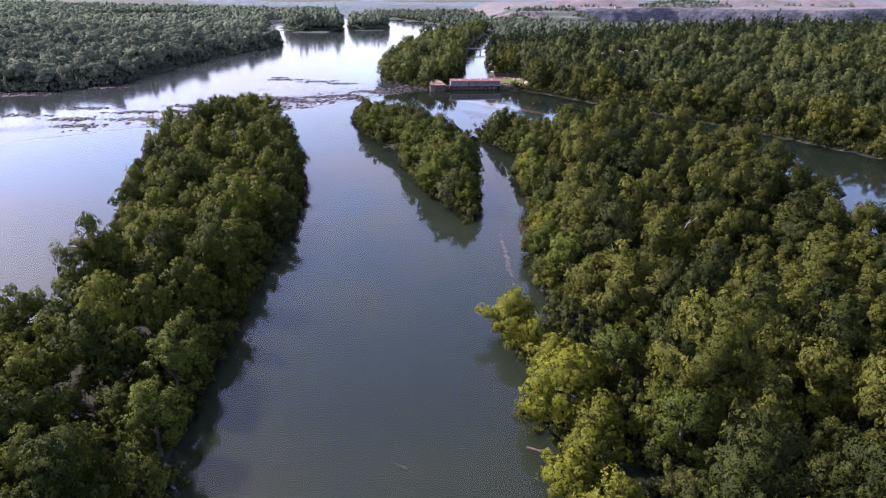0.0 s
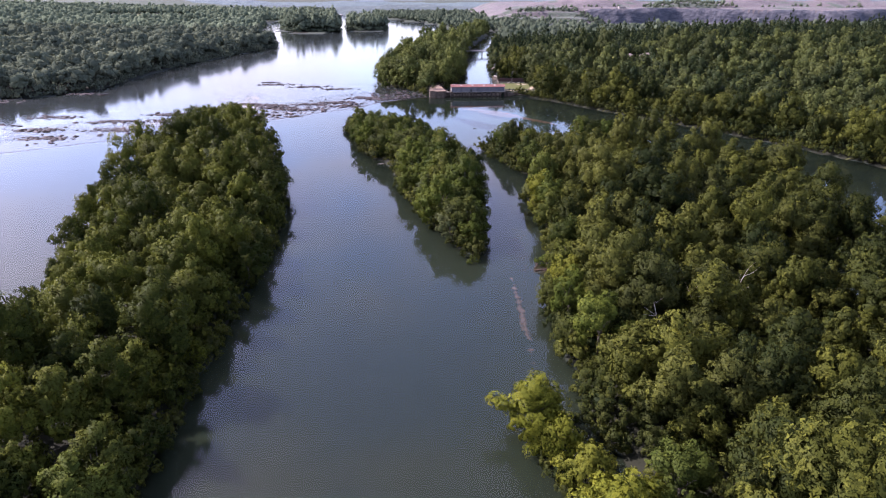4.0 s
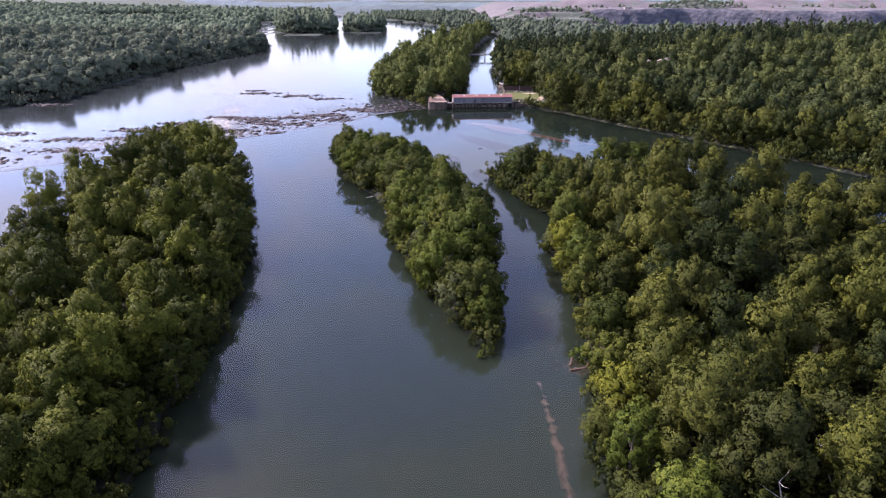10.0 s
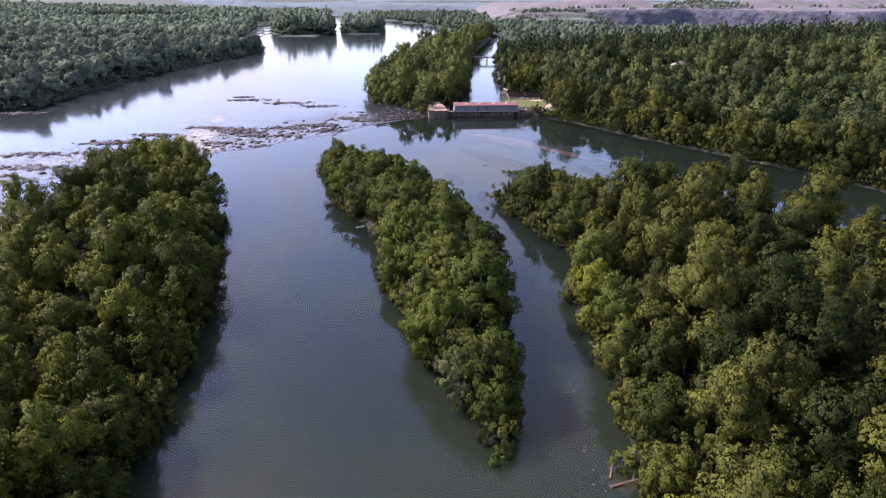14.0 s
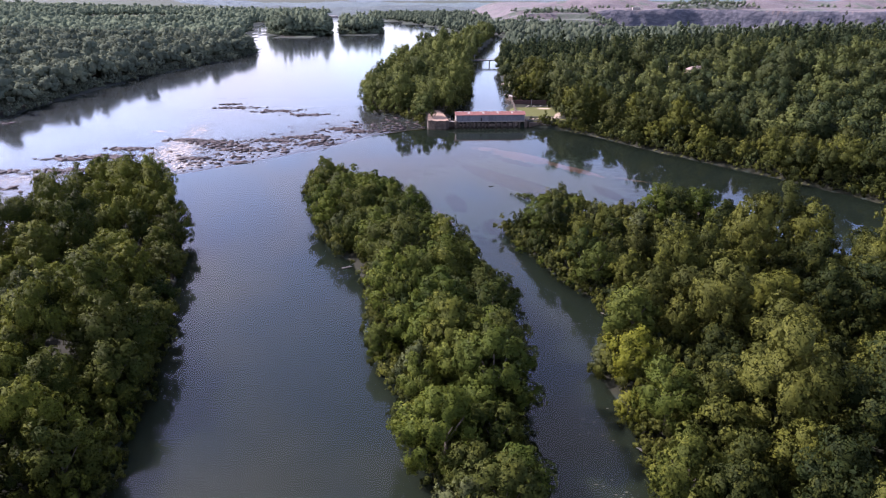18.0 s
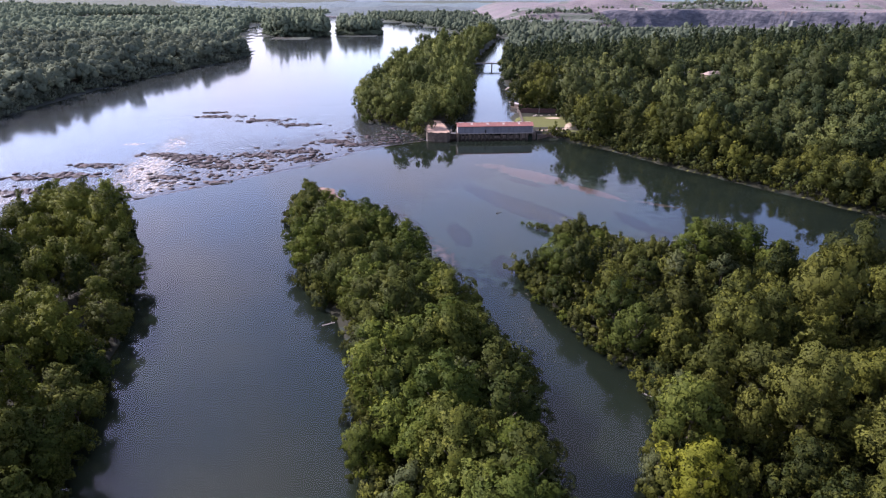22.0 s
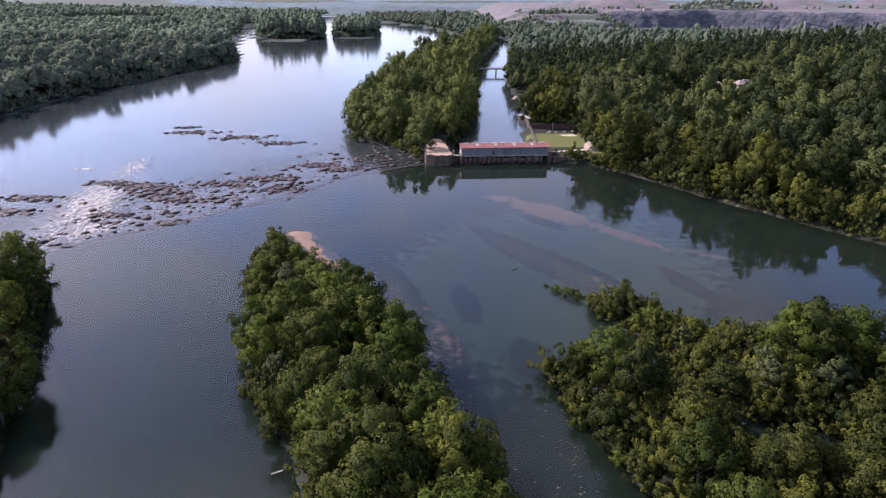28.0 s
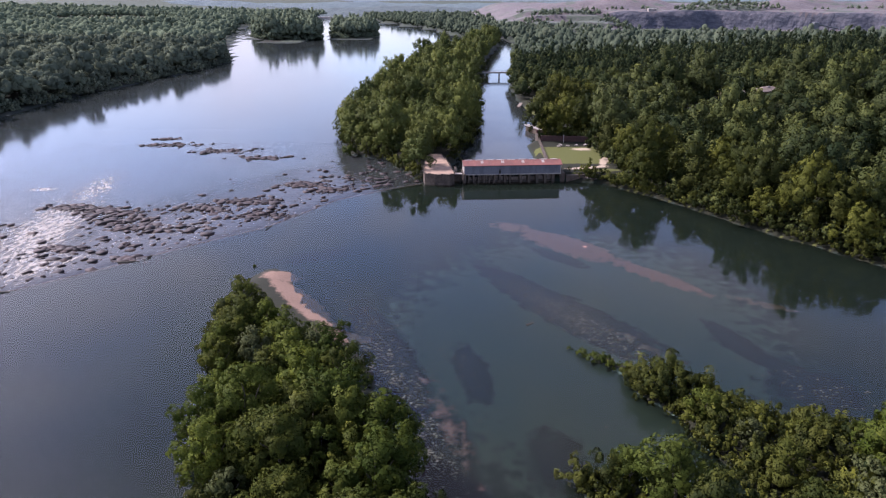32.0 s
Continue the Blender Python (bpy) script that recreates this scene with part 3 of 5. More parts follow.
BUSHES = [tree_kind("sycamore", "low rounded fresh green bush at the waterline", 91 + i, 1.5, 0.0, 2.2, 9, 6, 8, 0.2, 0.0, "shore bushes", "bush") for i in range(2)]
WOOD_FORMS = [crown_arrays(100 + i, 4.5 + .4 * (i % 3), 1.5, 13.5, 17, 10, 12, 0.36, reach=1.35) for i in range(8)]
BANK_FORMS = [crown_arrays(120 + i, 5.2, 0.5, 14.5, 15, 7, 8, 0.48, reach=1.5) for i in range(6)]
LIGHT_FORMS = [crown_arrays(130 + i, 5.7, 1.5, 15.5, 14, 5, 5, 0.66, reach=1.25, core=.85) for i in range(6)]
SPARSE_FORMS = [crown_arrays(170 + i, 6.0, 0.5, 15.0, 12, 3, 4, 0.8, reach=1.2, core=.95) for i in range(6)]
MEDIUM_FORMS = [crown_arrays(180 + i, 6.0, 0.5, 15.0, 14, 3, 4, 0.75, reach=1.4, core=.95) for i in range(6)]
LOW_FORMS = [crown_arrays(140 + i, 2.6, 0.0, 4.2, 5, 4, 4, 0.42, reach=1.4) for i in range(4)]
PINE_FORMS = [crown_arrays(150 + i, 3.2, 7.0, 21.0, 8, 3, 3, 0.8, core=.95) for i in range(4)]
FAR_FORMS = [crown_arrays(160 + i, 6.4, 0.0, 10.5, 5, 1, 2, 1.0, core=1.05) for i in range(5)]


def pick(weights):
    names = list(weights)
    return KINDS[random.choices(names, [weights[n] for n in names])[0]]


def plant(shore_name, box_, gap, near, weights, wood_label, keep, scale=lambda x, y: 1.0, margin=-0.4, mat=None):
    """Trees near the open water stand singly, those behind them grow into one canopy."""
    x, y = scatter(rng, *box_, gap, lambda x, y: (shore(shore_name, x, y) > margin) & keep(x, y))
    d = shore(shore_name, x, y)
    single = near(x, y, d)
    z = land_height(x, y)
    for i in np.where(single)[0]:
        low, high = (.7, 1.15) if d[i] < 4 else (.95, 1.4)
        kind = random.choice(pick(weights))
        place(kind, x[i], y[i], z[i] - 0.3, random.uniform(low, high) * scale(x[i], y[i]), random.uniform(0, 360))
    rest = ~single
    if rest.any():
        woodland("woodland", wood_label, x[rest], y[rest], WOOD_FORMS, (0.6, 1.28), mat or WOODS, rng, wide=1.02)
    return int(single.sum()), int(rest.sum())


def isle_tip(x, y):
    """Smaller growth towards the points of the islands."""
    if x > 20:
        return 0.5 if y > 368 else 0.82 if y > 335 else 0.97
    return 0.74 if y > 385 else 0.84 if y > 345 else 1.0


def mid_free(x, y):
    """Trees keep off the sandy shore of the middle isle."""
    return (y < 430) & ((y < 412) | (x < -38 - (y - 412) * 0.6)) & ((y < 380) | (shore("mid", x, y) > 6.5) | (x < -34 - (y - 398) * .8)) & ((y < 330) | (shore("mid", x, y) > 2.5) | (x < -30))


count = [
    plant("mid", (-62, 20, 214, 442), 7.6, lambda x, y, d: d > -9, {"oak": 4, "sycamore": 5, "grey": 1.2, "willow": .4}, "mixed island trees", mid_free, isle_tip),
    plant("left", (-150, -40, 20, 430), 9.8, lambda x, y, d: (d < 4.5) & (x > -100) & (y > 75) | (y > 404), {"oak": 7, "sycamore": 2, "grey": .5},
          "dense dark green canopy of the long island", lambda x, y: x > -0.76 * (y + 40) - 20, mat=DARK_WOODS),
    plant("right", (20, 190, 40, 415), 10.4, lambda x, y, d: (d < 6.5) & (x < 56) & (y > 85) | (y > 350) & (x < 100), {"oak": 4, "sycamore": 4, "grey": 2, "willow": 1},
          "dense mixed canopy of the wide island", lambda x, y: (x < 0.76 * (y + 40) + 20) & (wobble(x, y, 6.0, 5.0) > -0.8) & ((y < 394) | (x > 52)) & ((y < 330) | (shore("right", x, y) > 1.8)), isle_tip),
]
for x, y, s in ((18.4, 133, 1.5), (22.5, 126, 1.0), (25.5, 118, 1.1), (25.5, 101, 1.95), (30, 109, 1.25), (21.5, 139, .7), (22, 80, 1.1), (26, 85, 1.15), (30, 93, 1.4), (28, 74, 1.2), (62, 268, 1.1), (38, 262, .8), (-55.5, 158, .75), (-99, 262, 1.5), (-84, 226, 1.4)):
    place(random.choice(KINDS["willow"]), x, y, 0.2, s, random.uniform(0, 360))
place(KINDS["sycamore"][0], 77, 366, 0.6, 1.3, 40)
place(KINDS["oak"][1], 88, 376, 0.6, 1.0, 140)
place(KINDS["sycamore"][1], -138, 414, 0.4, 1.0, 10)
place(KINDS["grey"][0], -54, 424, 0.3, .75, 80)
for i, (x, y, s) in enumerate(((31.5, 412.5, .45), (34, 410, .8), (36.2, 407.6, .9), (38, 406.2, 1.05), (39.4, 404.6, .9), (43, 401, 1.2), (45.5, 398.5, .8), (48, 396, 1.3),
                               (50, 391, 1.1), (33, 339, 1.2), (36, 332, 1.0), (39, 324, 1.1), (28, 350, 1.0), (27, 357, .9), (-9, 391, 1.1), (-7, 388, .8), (-24, 423, 1.0),
                               (-57, 462, .4), (12, 217, 1.0), (10, 214.5, .6), (-6, 384, .7), (-46, 606, 2.2), (34, 214, 1.5))):
    place(BUSHES[i % 2], x, y, max(float(land_height(x, y)), -0.15), s, i * 71.0)


# ---- the banks ----
def in_view(x, y):
    return np.abs(x) < 0.76 * (y + 30) + 20


def bank(name, label, shore_name, box_, gap, keep, forms, scale, mat, margin=-0.8, wide=1.0):
    x, y = scatter(rng, *box_, gap, lambda x, y: (shore(shore_name, x, y) > margin) & in_view(x, y) & keep(x, y))
    if len(x):
        woodland(name, label, x, y, forms, scale, mat, rng, wide=wide)
    return len(x)


HOUSES = ((166, 682), (199, 708), (220, 704))


def clearing(x, y):
    """Kept free of trees: the lawn by the gatehouse, the canal path, fields."""
    lawn = (x > 45) & (x < 81) & (y > 545) & (y < 625)
    yard = np.hypot((x - 72) / 9, (y - 745) / 32) < 1
    field = (np.hypot((x + 880) / 150, (y - 2080) / 250) < 1) | (np.hypot((x + 600) / 60, (y - 1730) / 140) < 1) | (np.hypot((x + 432) / 55, (y - 1065) / 70) < 1)
    houses = np.zeros(np.shape(x), bool)
    for hx_, hy_ in HOUSES:
        away = np.hypot(hx_, hy_ - 285)
        ux, uy = -hx_ / away, (285 - hy_) / away
        along, across = (x - hx_) * ux + (y - hy_) * uy, -(x - hx_) * uy + (y - hy_) * ux
        houses |= (along > -9) & (along < 78) & (np.abs(across) < 10)
    return ~(lawn | yard | field | houses)


def everywhere(x, y):
    return x < 9e9


BACK = 34.0
near_right = lambda x, y: clearing(x, y) & (shore("right_bank", x, y) < BACK) & (y > 300)
count += [
    bank("woodland_right_bank", "dense mixed woods on the right bank", "right_bank", (50, 300, 300, 760), 11.4, lambda x, y: near_right(x, y) & (y < 760), BANK_FORMS, (.5, 1.4), WOODS, wide=1.02),
    bank("woodland_right_slope", "dense mixed woods on the right slope", "right_bank", (55, 620, 300, 760), 13.4, lambda x, y: clearing(x, y) & ~near_right(x, y), LIGHT_FORMS, (.6, 1.5), HILL_WOODS, wide=1.05),
    bank("woodland_hill", "dark pine and hardwood woods on the rising hill", "right_bank", (60, 800, 760, 1000), 10.5, clearing, SPARSE_FORMS, (.65, 1.0), HILL_WOODS, wide=1.15),
    bank("woodland_pines", "tall dark pines along the top of the hill", "right_bank", (60, 800, 800, 1000), 11.5, lambda x, y: clearing(x, y) & (wobble(x, y, 30.0, 8.0) > -.45), PINE_FORMS, (.80, 1.12), PINE_WOODS),
    bank("woodland_beyond", "distant woods beyond the canal", "right_bank", (-300, 1400, 1000, 2600), 19, lambda x, y: clearing(x, y) & ((x < 200 + (y - 1000) * .1) | (y < 1480)), FAR_FORMS, (1.0, 1.5), HAZED_BEYOND_WOODS),
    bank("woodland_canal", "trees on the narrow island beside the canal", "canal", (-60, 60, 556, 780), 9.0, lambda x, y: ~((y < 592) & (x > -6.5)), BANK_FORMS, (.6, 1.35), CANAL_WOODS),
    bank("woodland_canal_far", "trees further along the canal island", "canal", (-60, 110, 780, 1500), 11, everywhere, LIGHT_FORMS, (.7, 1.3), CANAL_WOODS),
    bank("woodland_left_bank", "hardwood woods along the far left bank", "left_bank", (-700, -250, 540, 1200), 14.5, clearing, MEDIUM_FORMS, (.7, 1.3), HAZED_LEFT_WOODS, wide=1.3),
    bank("woodland_left_hills", "hazy distant wooded hills", "left_bank", (-2200, -300, 1200, 2700), 19, clearing, FAR_FORMS, (.9, 1.5), HAZED_FAR_WOODS, wide=1.35),
    bank("woodland_far_island", "trees on the far midstream island", "far", (-400, -205, 1440, 1790), 12, everywhere, SPARSE_FORMS, (1.3, 2.0), HAZED_FAR_WOODS),
    bank("woodland_farther_island", "trees on a small far island", "farther", (-230, -112, 1500, 1760), 12, everywhere, SPARSE_FORMS, (1.1, 1.7), HAZED_FAR_WOODS),
]
# low growth along the right bank's edge
bx, by = scatter(rng, 60, 240, 300, 560, 2.7, lambda x, y: (shore("right_bank", x, y) > 0.2) & (shore("right_bank", x, y) < 5.5) & (wobble(x, y, 7.0, 3.0) > -0.7))
woodland("bank_shrubs", "yellowish shrubs and reeds along the bank edge", bx, by, LOW_FORMS, (.35, 1.1), WOODS, rng, category="shrubs")
for name_, box_ in (("left", (-150, -40, 60, 430)), ("mid", (-62, 20, 212, 430)), ("right", (20, 160, 80, 400))):
    bx, by = scatter(rng, *box_, 2.3, lambda x, y: (shore(name_, x, y) > -1.0) & (shore(name_, x, y) < 2.2) & (wobble(x, y, 9.0, 4.0) > -.5) & (mid_free(x, y) | (name_ != "mid")))
    woodland("shore_shrubs", "low shrubs and vines hanging over the waterline", bx, by, LOW_FORMS, (.4, 1.1), WOODS, rng, category="shrubs")
bx, by = scatter(rng, 28, 150, 60, 400, 4.2, lambda x, y: (shore("right", x, y) > 0.6) & (np.abs(x) < 0.76 * (y + 40)))
woodland("island_understory", "dark undergrowth beneath the island trees", bx, by, LOW_FORMS, (.7, 1.5), WOODS, rng, category="shrubs")
bx, by = scatter(rng, -62, 20, 214, 428, 3.4, lambda x, y: (shore("mid", x, y) > 0.2) & mid_free(x, y))
woodland("island_understory", "dark undergrowth beneath the island trees", bx, by, LOW_FORMS, (.6, 1.3), WOODS, rng, category="shrubs")
bx, by = scatter(rng, -100, -40, 80, 330, 3.8, lambda x, y: (shore("left", x, y) > 0.5) & (shore("left", x, y) < 14))
woodland("island_understory", "dark undergrowth beneath the island trees", bx, by, LOW_FORMS, (.7, 1.5), DARK_WOODS, rng, category="shrubs")
bx, by = scatter(rng, 20, 125, 338, 397, 2.9, lambda x, y: (shore("right", x, y) > -.4) & (shore("right", x, y) < 4.5) & (wobble(x, y, 8.0, 6.0) > -.45))
woodland("spit_thicket", "low green thicket covering the point of the island", bx, by, LOW_FORMS, (.3, .8), WOODS, rng, category="shrubs")
bx, by = scatter(rng, 14, 30, 60, 146, 2.2, lambda x, y: (shore("spit", x, y) > -.6))
woodland("spit_thicket", "low yellow-green growth under the willows", bx, by, LOW_FORMS, (.35, .9), WOODS, rng, category="shrubs")
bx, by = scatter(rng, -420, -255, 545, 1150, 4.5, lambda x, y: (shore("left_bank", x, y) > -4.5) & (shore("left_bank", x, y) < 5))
woodland("left_bank_shrubs", "low growth along the far left bank", bx, by, LOW_FORMS, (.8, 1.7), HAZED_LEFT_WOODS, rng, category="shrubs")
bx, by = scatter(rng, -60, 60, 556, 900, 3.6, lambda x, y: (shore("canal", x, y) > -1.2) & (shore("canal", x, y) < 3) & ~((y < 592) & (x > -7)))
woodland("canal_bank_shrubs", "low growth hanging over the canal island's edge", bx, by, LOW_FORMS, (.6, 1.3), WOODS, rng, category="shrubs")
bx, by = scatter(rng, 60, 260, 300, 640, 5.2, lambda x, y: (shore("right_bank", x, y) > 3) & (shore("right_bank", x, y) < 34) & clearing(x, y))
woodland("bank_understory", "dark undergrowth beneath the bank trees", bx, by, LOW_FORMS, (.8, 1.5), HILL_WOODS, rng, category="shrubs")
bx, by = scatter(rng, 90, 560, 300, 760, 9.0, lambda x, y: (shore("right_bank", x, y) > 30) & (shore("right_bank", x, y) < 260) & clearing(x, y) & in_view(x, y))
woodland("hill_understory", "dark undergrowth beneath the hill trees", bx, by, LOW_FORMS, (1.6, 2.6), HILL_WOODS, rng, category="shrubs")
bx, by = scatter(rng, 90, 260, 580, 715, 6.0, lambda x, y: ~clearing(x, y) & (shore("right_bank", x, y) > 25) & (np.min([np.hypot(x - hx_, y - hy_) for hx_, hy_ in HOUSES], 0) > 17))
woodland("hill_shrubs", "lower young trees in front of the houses", bx, by, LOW_FORMS, (1.3, 2.1), HILL_WOODS, rng, category="shrubs")
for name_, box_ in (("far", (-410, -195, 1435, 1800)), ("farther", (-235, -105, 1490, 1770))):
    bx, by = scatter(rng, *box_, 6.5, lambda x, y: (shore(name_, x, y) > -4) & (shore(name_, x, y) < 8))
    woodland("far_island_shrubs", "low growth around a far midstream island", bx, by, LOW_FORMS, (1.2, 2.2), HAZED_FAR_WOODS, rng, category="shrubs")
bx, by = scatter(rng, -150, -40, 20, 230, 9, lambda x, y: (shore("left", x, y) > 0) & (x <= -0.76 * (y + 40) - 20))
woodland("woodland_back", "dense canopy at the near end of the long island", bx, by, LIGHT_FORMS, (.8, 1.2), DARK_WOODS, rng)
bx, by = scatter(rng, 44, 195, 20, 240, 9, lambda x, y: (shore("right", x, y) > 0) & ((x >= 0.76 * (y + 40) + 20) | (y < 40)))
woodland("woodland_back", "dense canopy at the near end of the wide island", bx, by, LIGHT_FORMS, (.8, 1.2), WOODS, rng)
for group_ in [*KINDS.values(), BUSHES]:
    for k in group_:
        discard(k)


# ---- gatehouse on its piers ----
gate = thing("gatehouse", (12.2, 553, 0), "long grey gatehouse with rusty red roof on stone piers", "building", turn=3.0)
LONG, DEEP = 43.7, 9.0
part("sill", box(-.5, LONG + .5, .9, DEEP, -2.2, .5), STONE, gate)
# near-black block: the shade inside the gate openings is put into its colour
part("back_wall", box(0, LONG, 3.4, DEEP, .5, 3.5), DARK, gate, "near-black block painted as shade behind the gates")
bays = [0.0] + [1.6 + 2.35 * i for i in range(9)] + [21.35 + 3.7 * (i + 1) for i in range(6)]
for i, x in enumerate(bays):
    w = 0.8 if i < 10 else 1.15
    part("pier", box(x, x + w, -.15, 3.4, -2.2, 3.5, bevel=.06), STONE, gate)
for a, b in zip(bays[1:], bays[2:]):
    part("sluice_gate", box(a + 1.0, b - .1, 2.2, 2.4, -1.5, 2.3 + .4 * math.sin(a * 3)), TIMBER, gate, "weathered timber sluice gate")
part("lintel", box(-.2, LONG + .2, -.2, DEEP + .1, 3.5, 3.95, bevel=.05), CONCRETE, gate)
wall = part("wall", box(.3, LONG - .3, .35, DEEP - .3, 3.95, 8.1), CLADDING, gate, "grey sheet cladding streaked by weather")
sheet_bm = box(-.46, .46, -.04, .04, 0, 3.95)
sheet_me = bpy.data.meshes.new("cladding_sheet")
sheet_bm.to_mesh(sheet_me)
sheet_bm.free()
sheet_me.materials.append(CLADDING)
for i in range(42):
    o = new("cladding_sheet", sheet_me)
    o.parent = wall
    o.location = (.85 + i * 1.018, .31 + .02 * (i % 2), 4.02)
for i in range(9):
    o = new("cladding_sheet", sheet_me)
    o.parent = wall
    o.location, o.rotation_euler = (.26 + .02 * (i % 2), .85 + i * .93, 4.02), (0, 0, radians(90))
part("door", box(15.6, 16.5, .16, .3, 4.0, 5.9), DARK, gate, "dark narrow doorway")
roof_bm = bmesh.new()
ridge, eave = 9.35, 7.9
for y0, y1, flip in ((-.35, DEEP / 2, 1), (DEEP + .35, DEEP / 2, -1)):
    a = [roof_bm.verts.new(p) for p in ((-.5, y0, eave), (LONG + .5, y0, eave), (LONG + .5, y1, ridge), (-.5, y1, ridge))]
    b = [roof_bm.verts.new(p) for p in ((-.5, y0, eave - .18), (LONG + .5, y0, eave - .18), (LONG + .5, y1, ridge - .18), (-.5, y1, ridge - .18))]
    roof_bm.faces.new(a)
    roof_bm.faces.new(b[::-1])
    for i in range(4):
        roof_bm.faces.new((a[i], b[i], b[(i + 1) % 4], a[(i + 1) % 4]))
bmesh.ops.recalc_face_normals(roof_bm, faces=roof_bm.faces)
roof = part("roof", roof_bm, RUST, gate, "rust-red metal roof with pale worn patches")
slope = math.hypot(DEEP / 2 + .35, ridge - eave)
tilt = math.atan2(ridge - eave, DEEP / 2 + .35)
seam_me = bpy.data.meshes.new("roof_seam")
seam_bm = box(-.05, .05, 0, slope, 0, .07)
seam_bm.to_mesh(seam_me)
seam_bm.free()
seam_me.materials.append(RUST)
for i in range(31):
    for side in (0, 1):
        o = new("roof_seam", seam_me)
        o.parent = roof
        o.matrix_basis = Matrix.Translation((.2 + i * 1.45, -.35 if not side else DEEP + .35, eave + .004)) @ (
            Matrix.Rotation(tilt, 4, "X") if not side else Matrix.Rotation(math.pi, 4, "Z") @ Matrix.Rotation(tilt, 4, "X"))
for i in range(9):
    part("ridge_cap", box(.6 + i * 4.85, 4.0 + i * 4.85, DEEP / 2 - .35, DEEP / 2 + .35, ridge - .1, ridge + .1, bevel=.06), PALE, roof, "pale ridge cap")
    if i % 2:
        m = part("roof_patch", box(0, 1.3, 0, 2.2, 0, .03), PALE, roof, "pale worn roof sheet")
        m.matrix_basis = Matrix.Translation((3.0 + i * 4.6, 1.6, eave + (1.95) * math.tan(tilt) + .03)) @ Matrix.Rotation(tilt, 4, "X")
for x0, x1 in ((.0, .3), (LONG - .3, LONG)):
    gable = bmesh.new()
    a = [gable.verts.new(p) for p in ((x0, .3, 3.95), (x0, DEEP - .3, 3.95), (x0, DEEP - .3, 7.95), (x0, DEEP / 2, ridge - .2), (x0, .3, 7.95))]
    b = [gable.verts.new((x1, v.co.y, v.co.z)) for v in a]
    gable.faces.new(a)
    gable.faces.new(b[::-1])
    for i in range(5):
        gable.faces.new((a[i], b[i], b[(i + 1) % 5], a[(i + 1) % 5]))
    bmesh.ops.recalc_face_normals(gable, faces=gable.faces)
    part("gable", gable, PALE, gate, "pale end gable")
for x in (-.5, LONG + .2):
    part("corner_pier", box(x, x + 1.6 if x > 0 else x + 1.4, -.5, DEEP, -2.2, 4.1, bevel=.1), STONE, gate)

# ---- old stone abutment beside it ----
ruin = thing("abutment", (0, 0, 0), "old stone river abutment with a bare sandy top", "ruin")
RUIN = [(-5.3, 551.5), (-1, 549.5), (5.7, 549), (7.8, 552), (6.8, 560), (5.2, 572), (2.0, 588), (-3.5, 588), (-5.8, 572), (-6.2, 558)]
part("masonry", prism(RUIN, -2.4, 4.6), STONE, ruin, "brown rough masonry")
part("top", prism([(x * .97 + .0, y) for x, y in RUIN], 4.604, 4.85), SANDY, ruin, "bare pale sandy surface")
for i, ((ax, ay), (bx_, by_)) in enumerate(zip(RUIN, RUIN[1:] + RUIN[:1])):
    ln = math.hypot(bx_ - ax, by_ - ay)
    n = max(2, int(ln / 1.3))
    for k in range(n):
        if (i * 7 + k) % 5 == 0 and i not in (0, 1):
            continue
        f0, f1 = k / n, (k + .93) / n
        w = box(0, ln * (f1 - f0), -.32, .22, 0, .5 + .3 * ((i + k * 3) % 4) / 3, bevel=.06)
        p = part("coping_stone", w, STONE, ruin)
        p.matrix_basis = Matrix.Translation((ax + (bx_ - ax) * f0, ay + (by_ - ay) * f0, 4.55)) @ Matrix.Rotation(math.atan2(by_ - ay, bx_ - ax), 4, "Z")
# courses of facing stones on the faces towards the pool
facing = [bpy.data.meshes.new("facing_stone") for _ in range(3)]
for i, me in enumerate(facing):
    fb = box(-.62 + .08 * i, .62 - .06 * i, -.12 - .05 * i, .1, -.29, .29, bevel=.07)
    fb.to_mesh(me)
    fb.free()
    me.materials.append(STONE)
masonry = ruin.children[0]
for (ax, ay), (bx_, by_) in (((-6.2, 558), RUIN[0]), (RUIN[0], RUIN[1]), (RUIN[1], RUIN[2]), (RUIN[2], RUIN[3])):
    ln = math.hypot(bx_ - ax, by_ - ay)
    for row in range(7):
        k = .65 + .3 * (row % 2)
        while k < ln - .4:
            o = new("facing_stone", facing[(row * 5 + int(k * 3)) % 3])
            o.parent = masonry
            o.matrix_basis = Matrix.Translation((ax + (bx_ - ax) * k / ln, ay + (by_ - ay) * k / ln, .2 + row * .64)) @ Matrix.Rotation(math.atan2(by_ - ay, bx_ - ax), 4, "Z")
            k += 1.32
link = thing("link_wall", (0, 0, 0), "low dark wall joining abutment and gatehouse", "wall")
part("wall_body", box(5.5, 11.2, 556, 558, -2.2, 3.2, bevel=.1), STONE, link)
part("walkway", box(4.5, 11.4, 555.4, 557.2, 3.25, 3.6, bevel=.05), PALE, link, "pale footway slab")
part("training_wall", box(8.2, 9.2, 558, 572, -2.2, 2.6, bevel=.1), STONE, link)

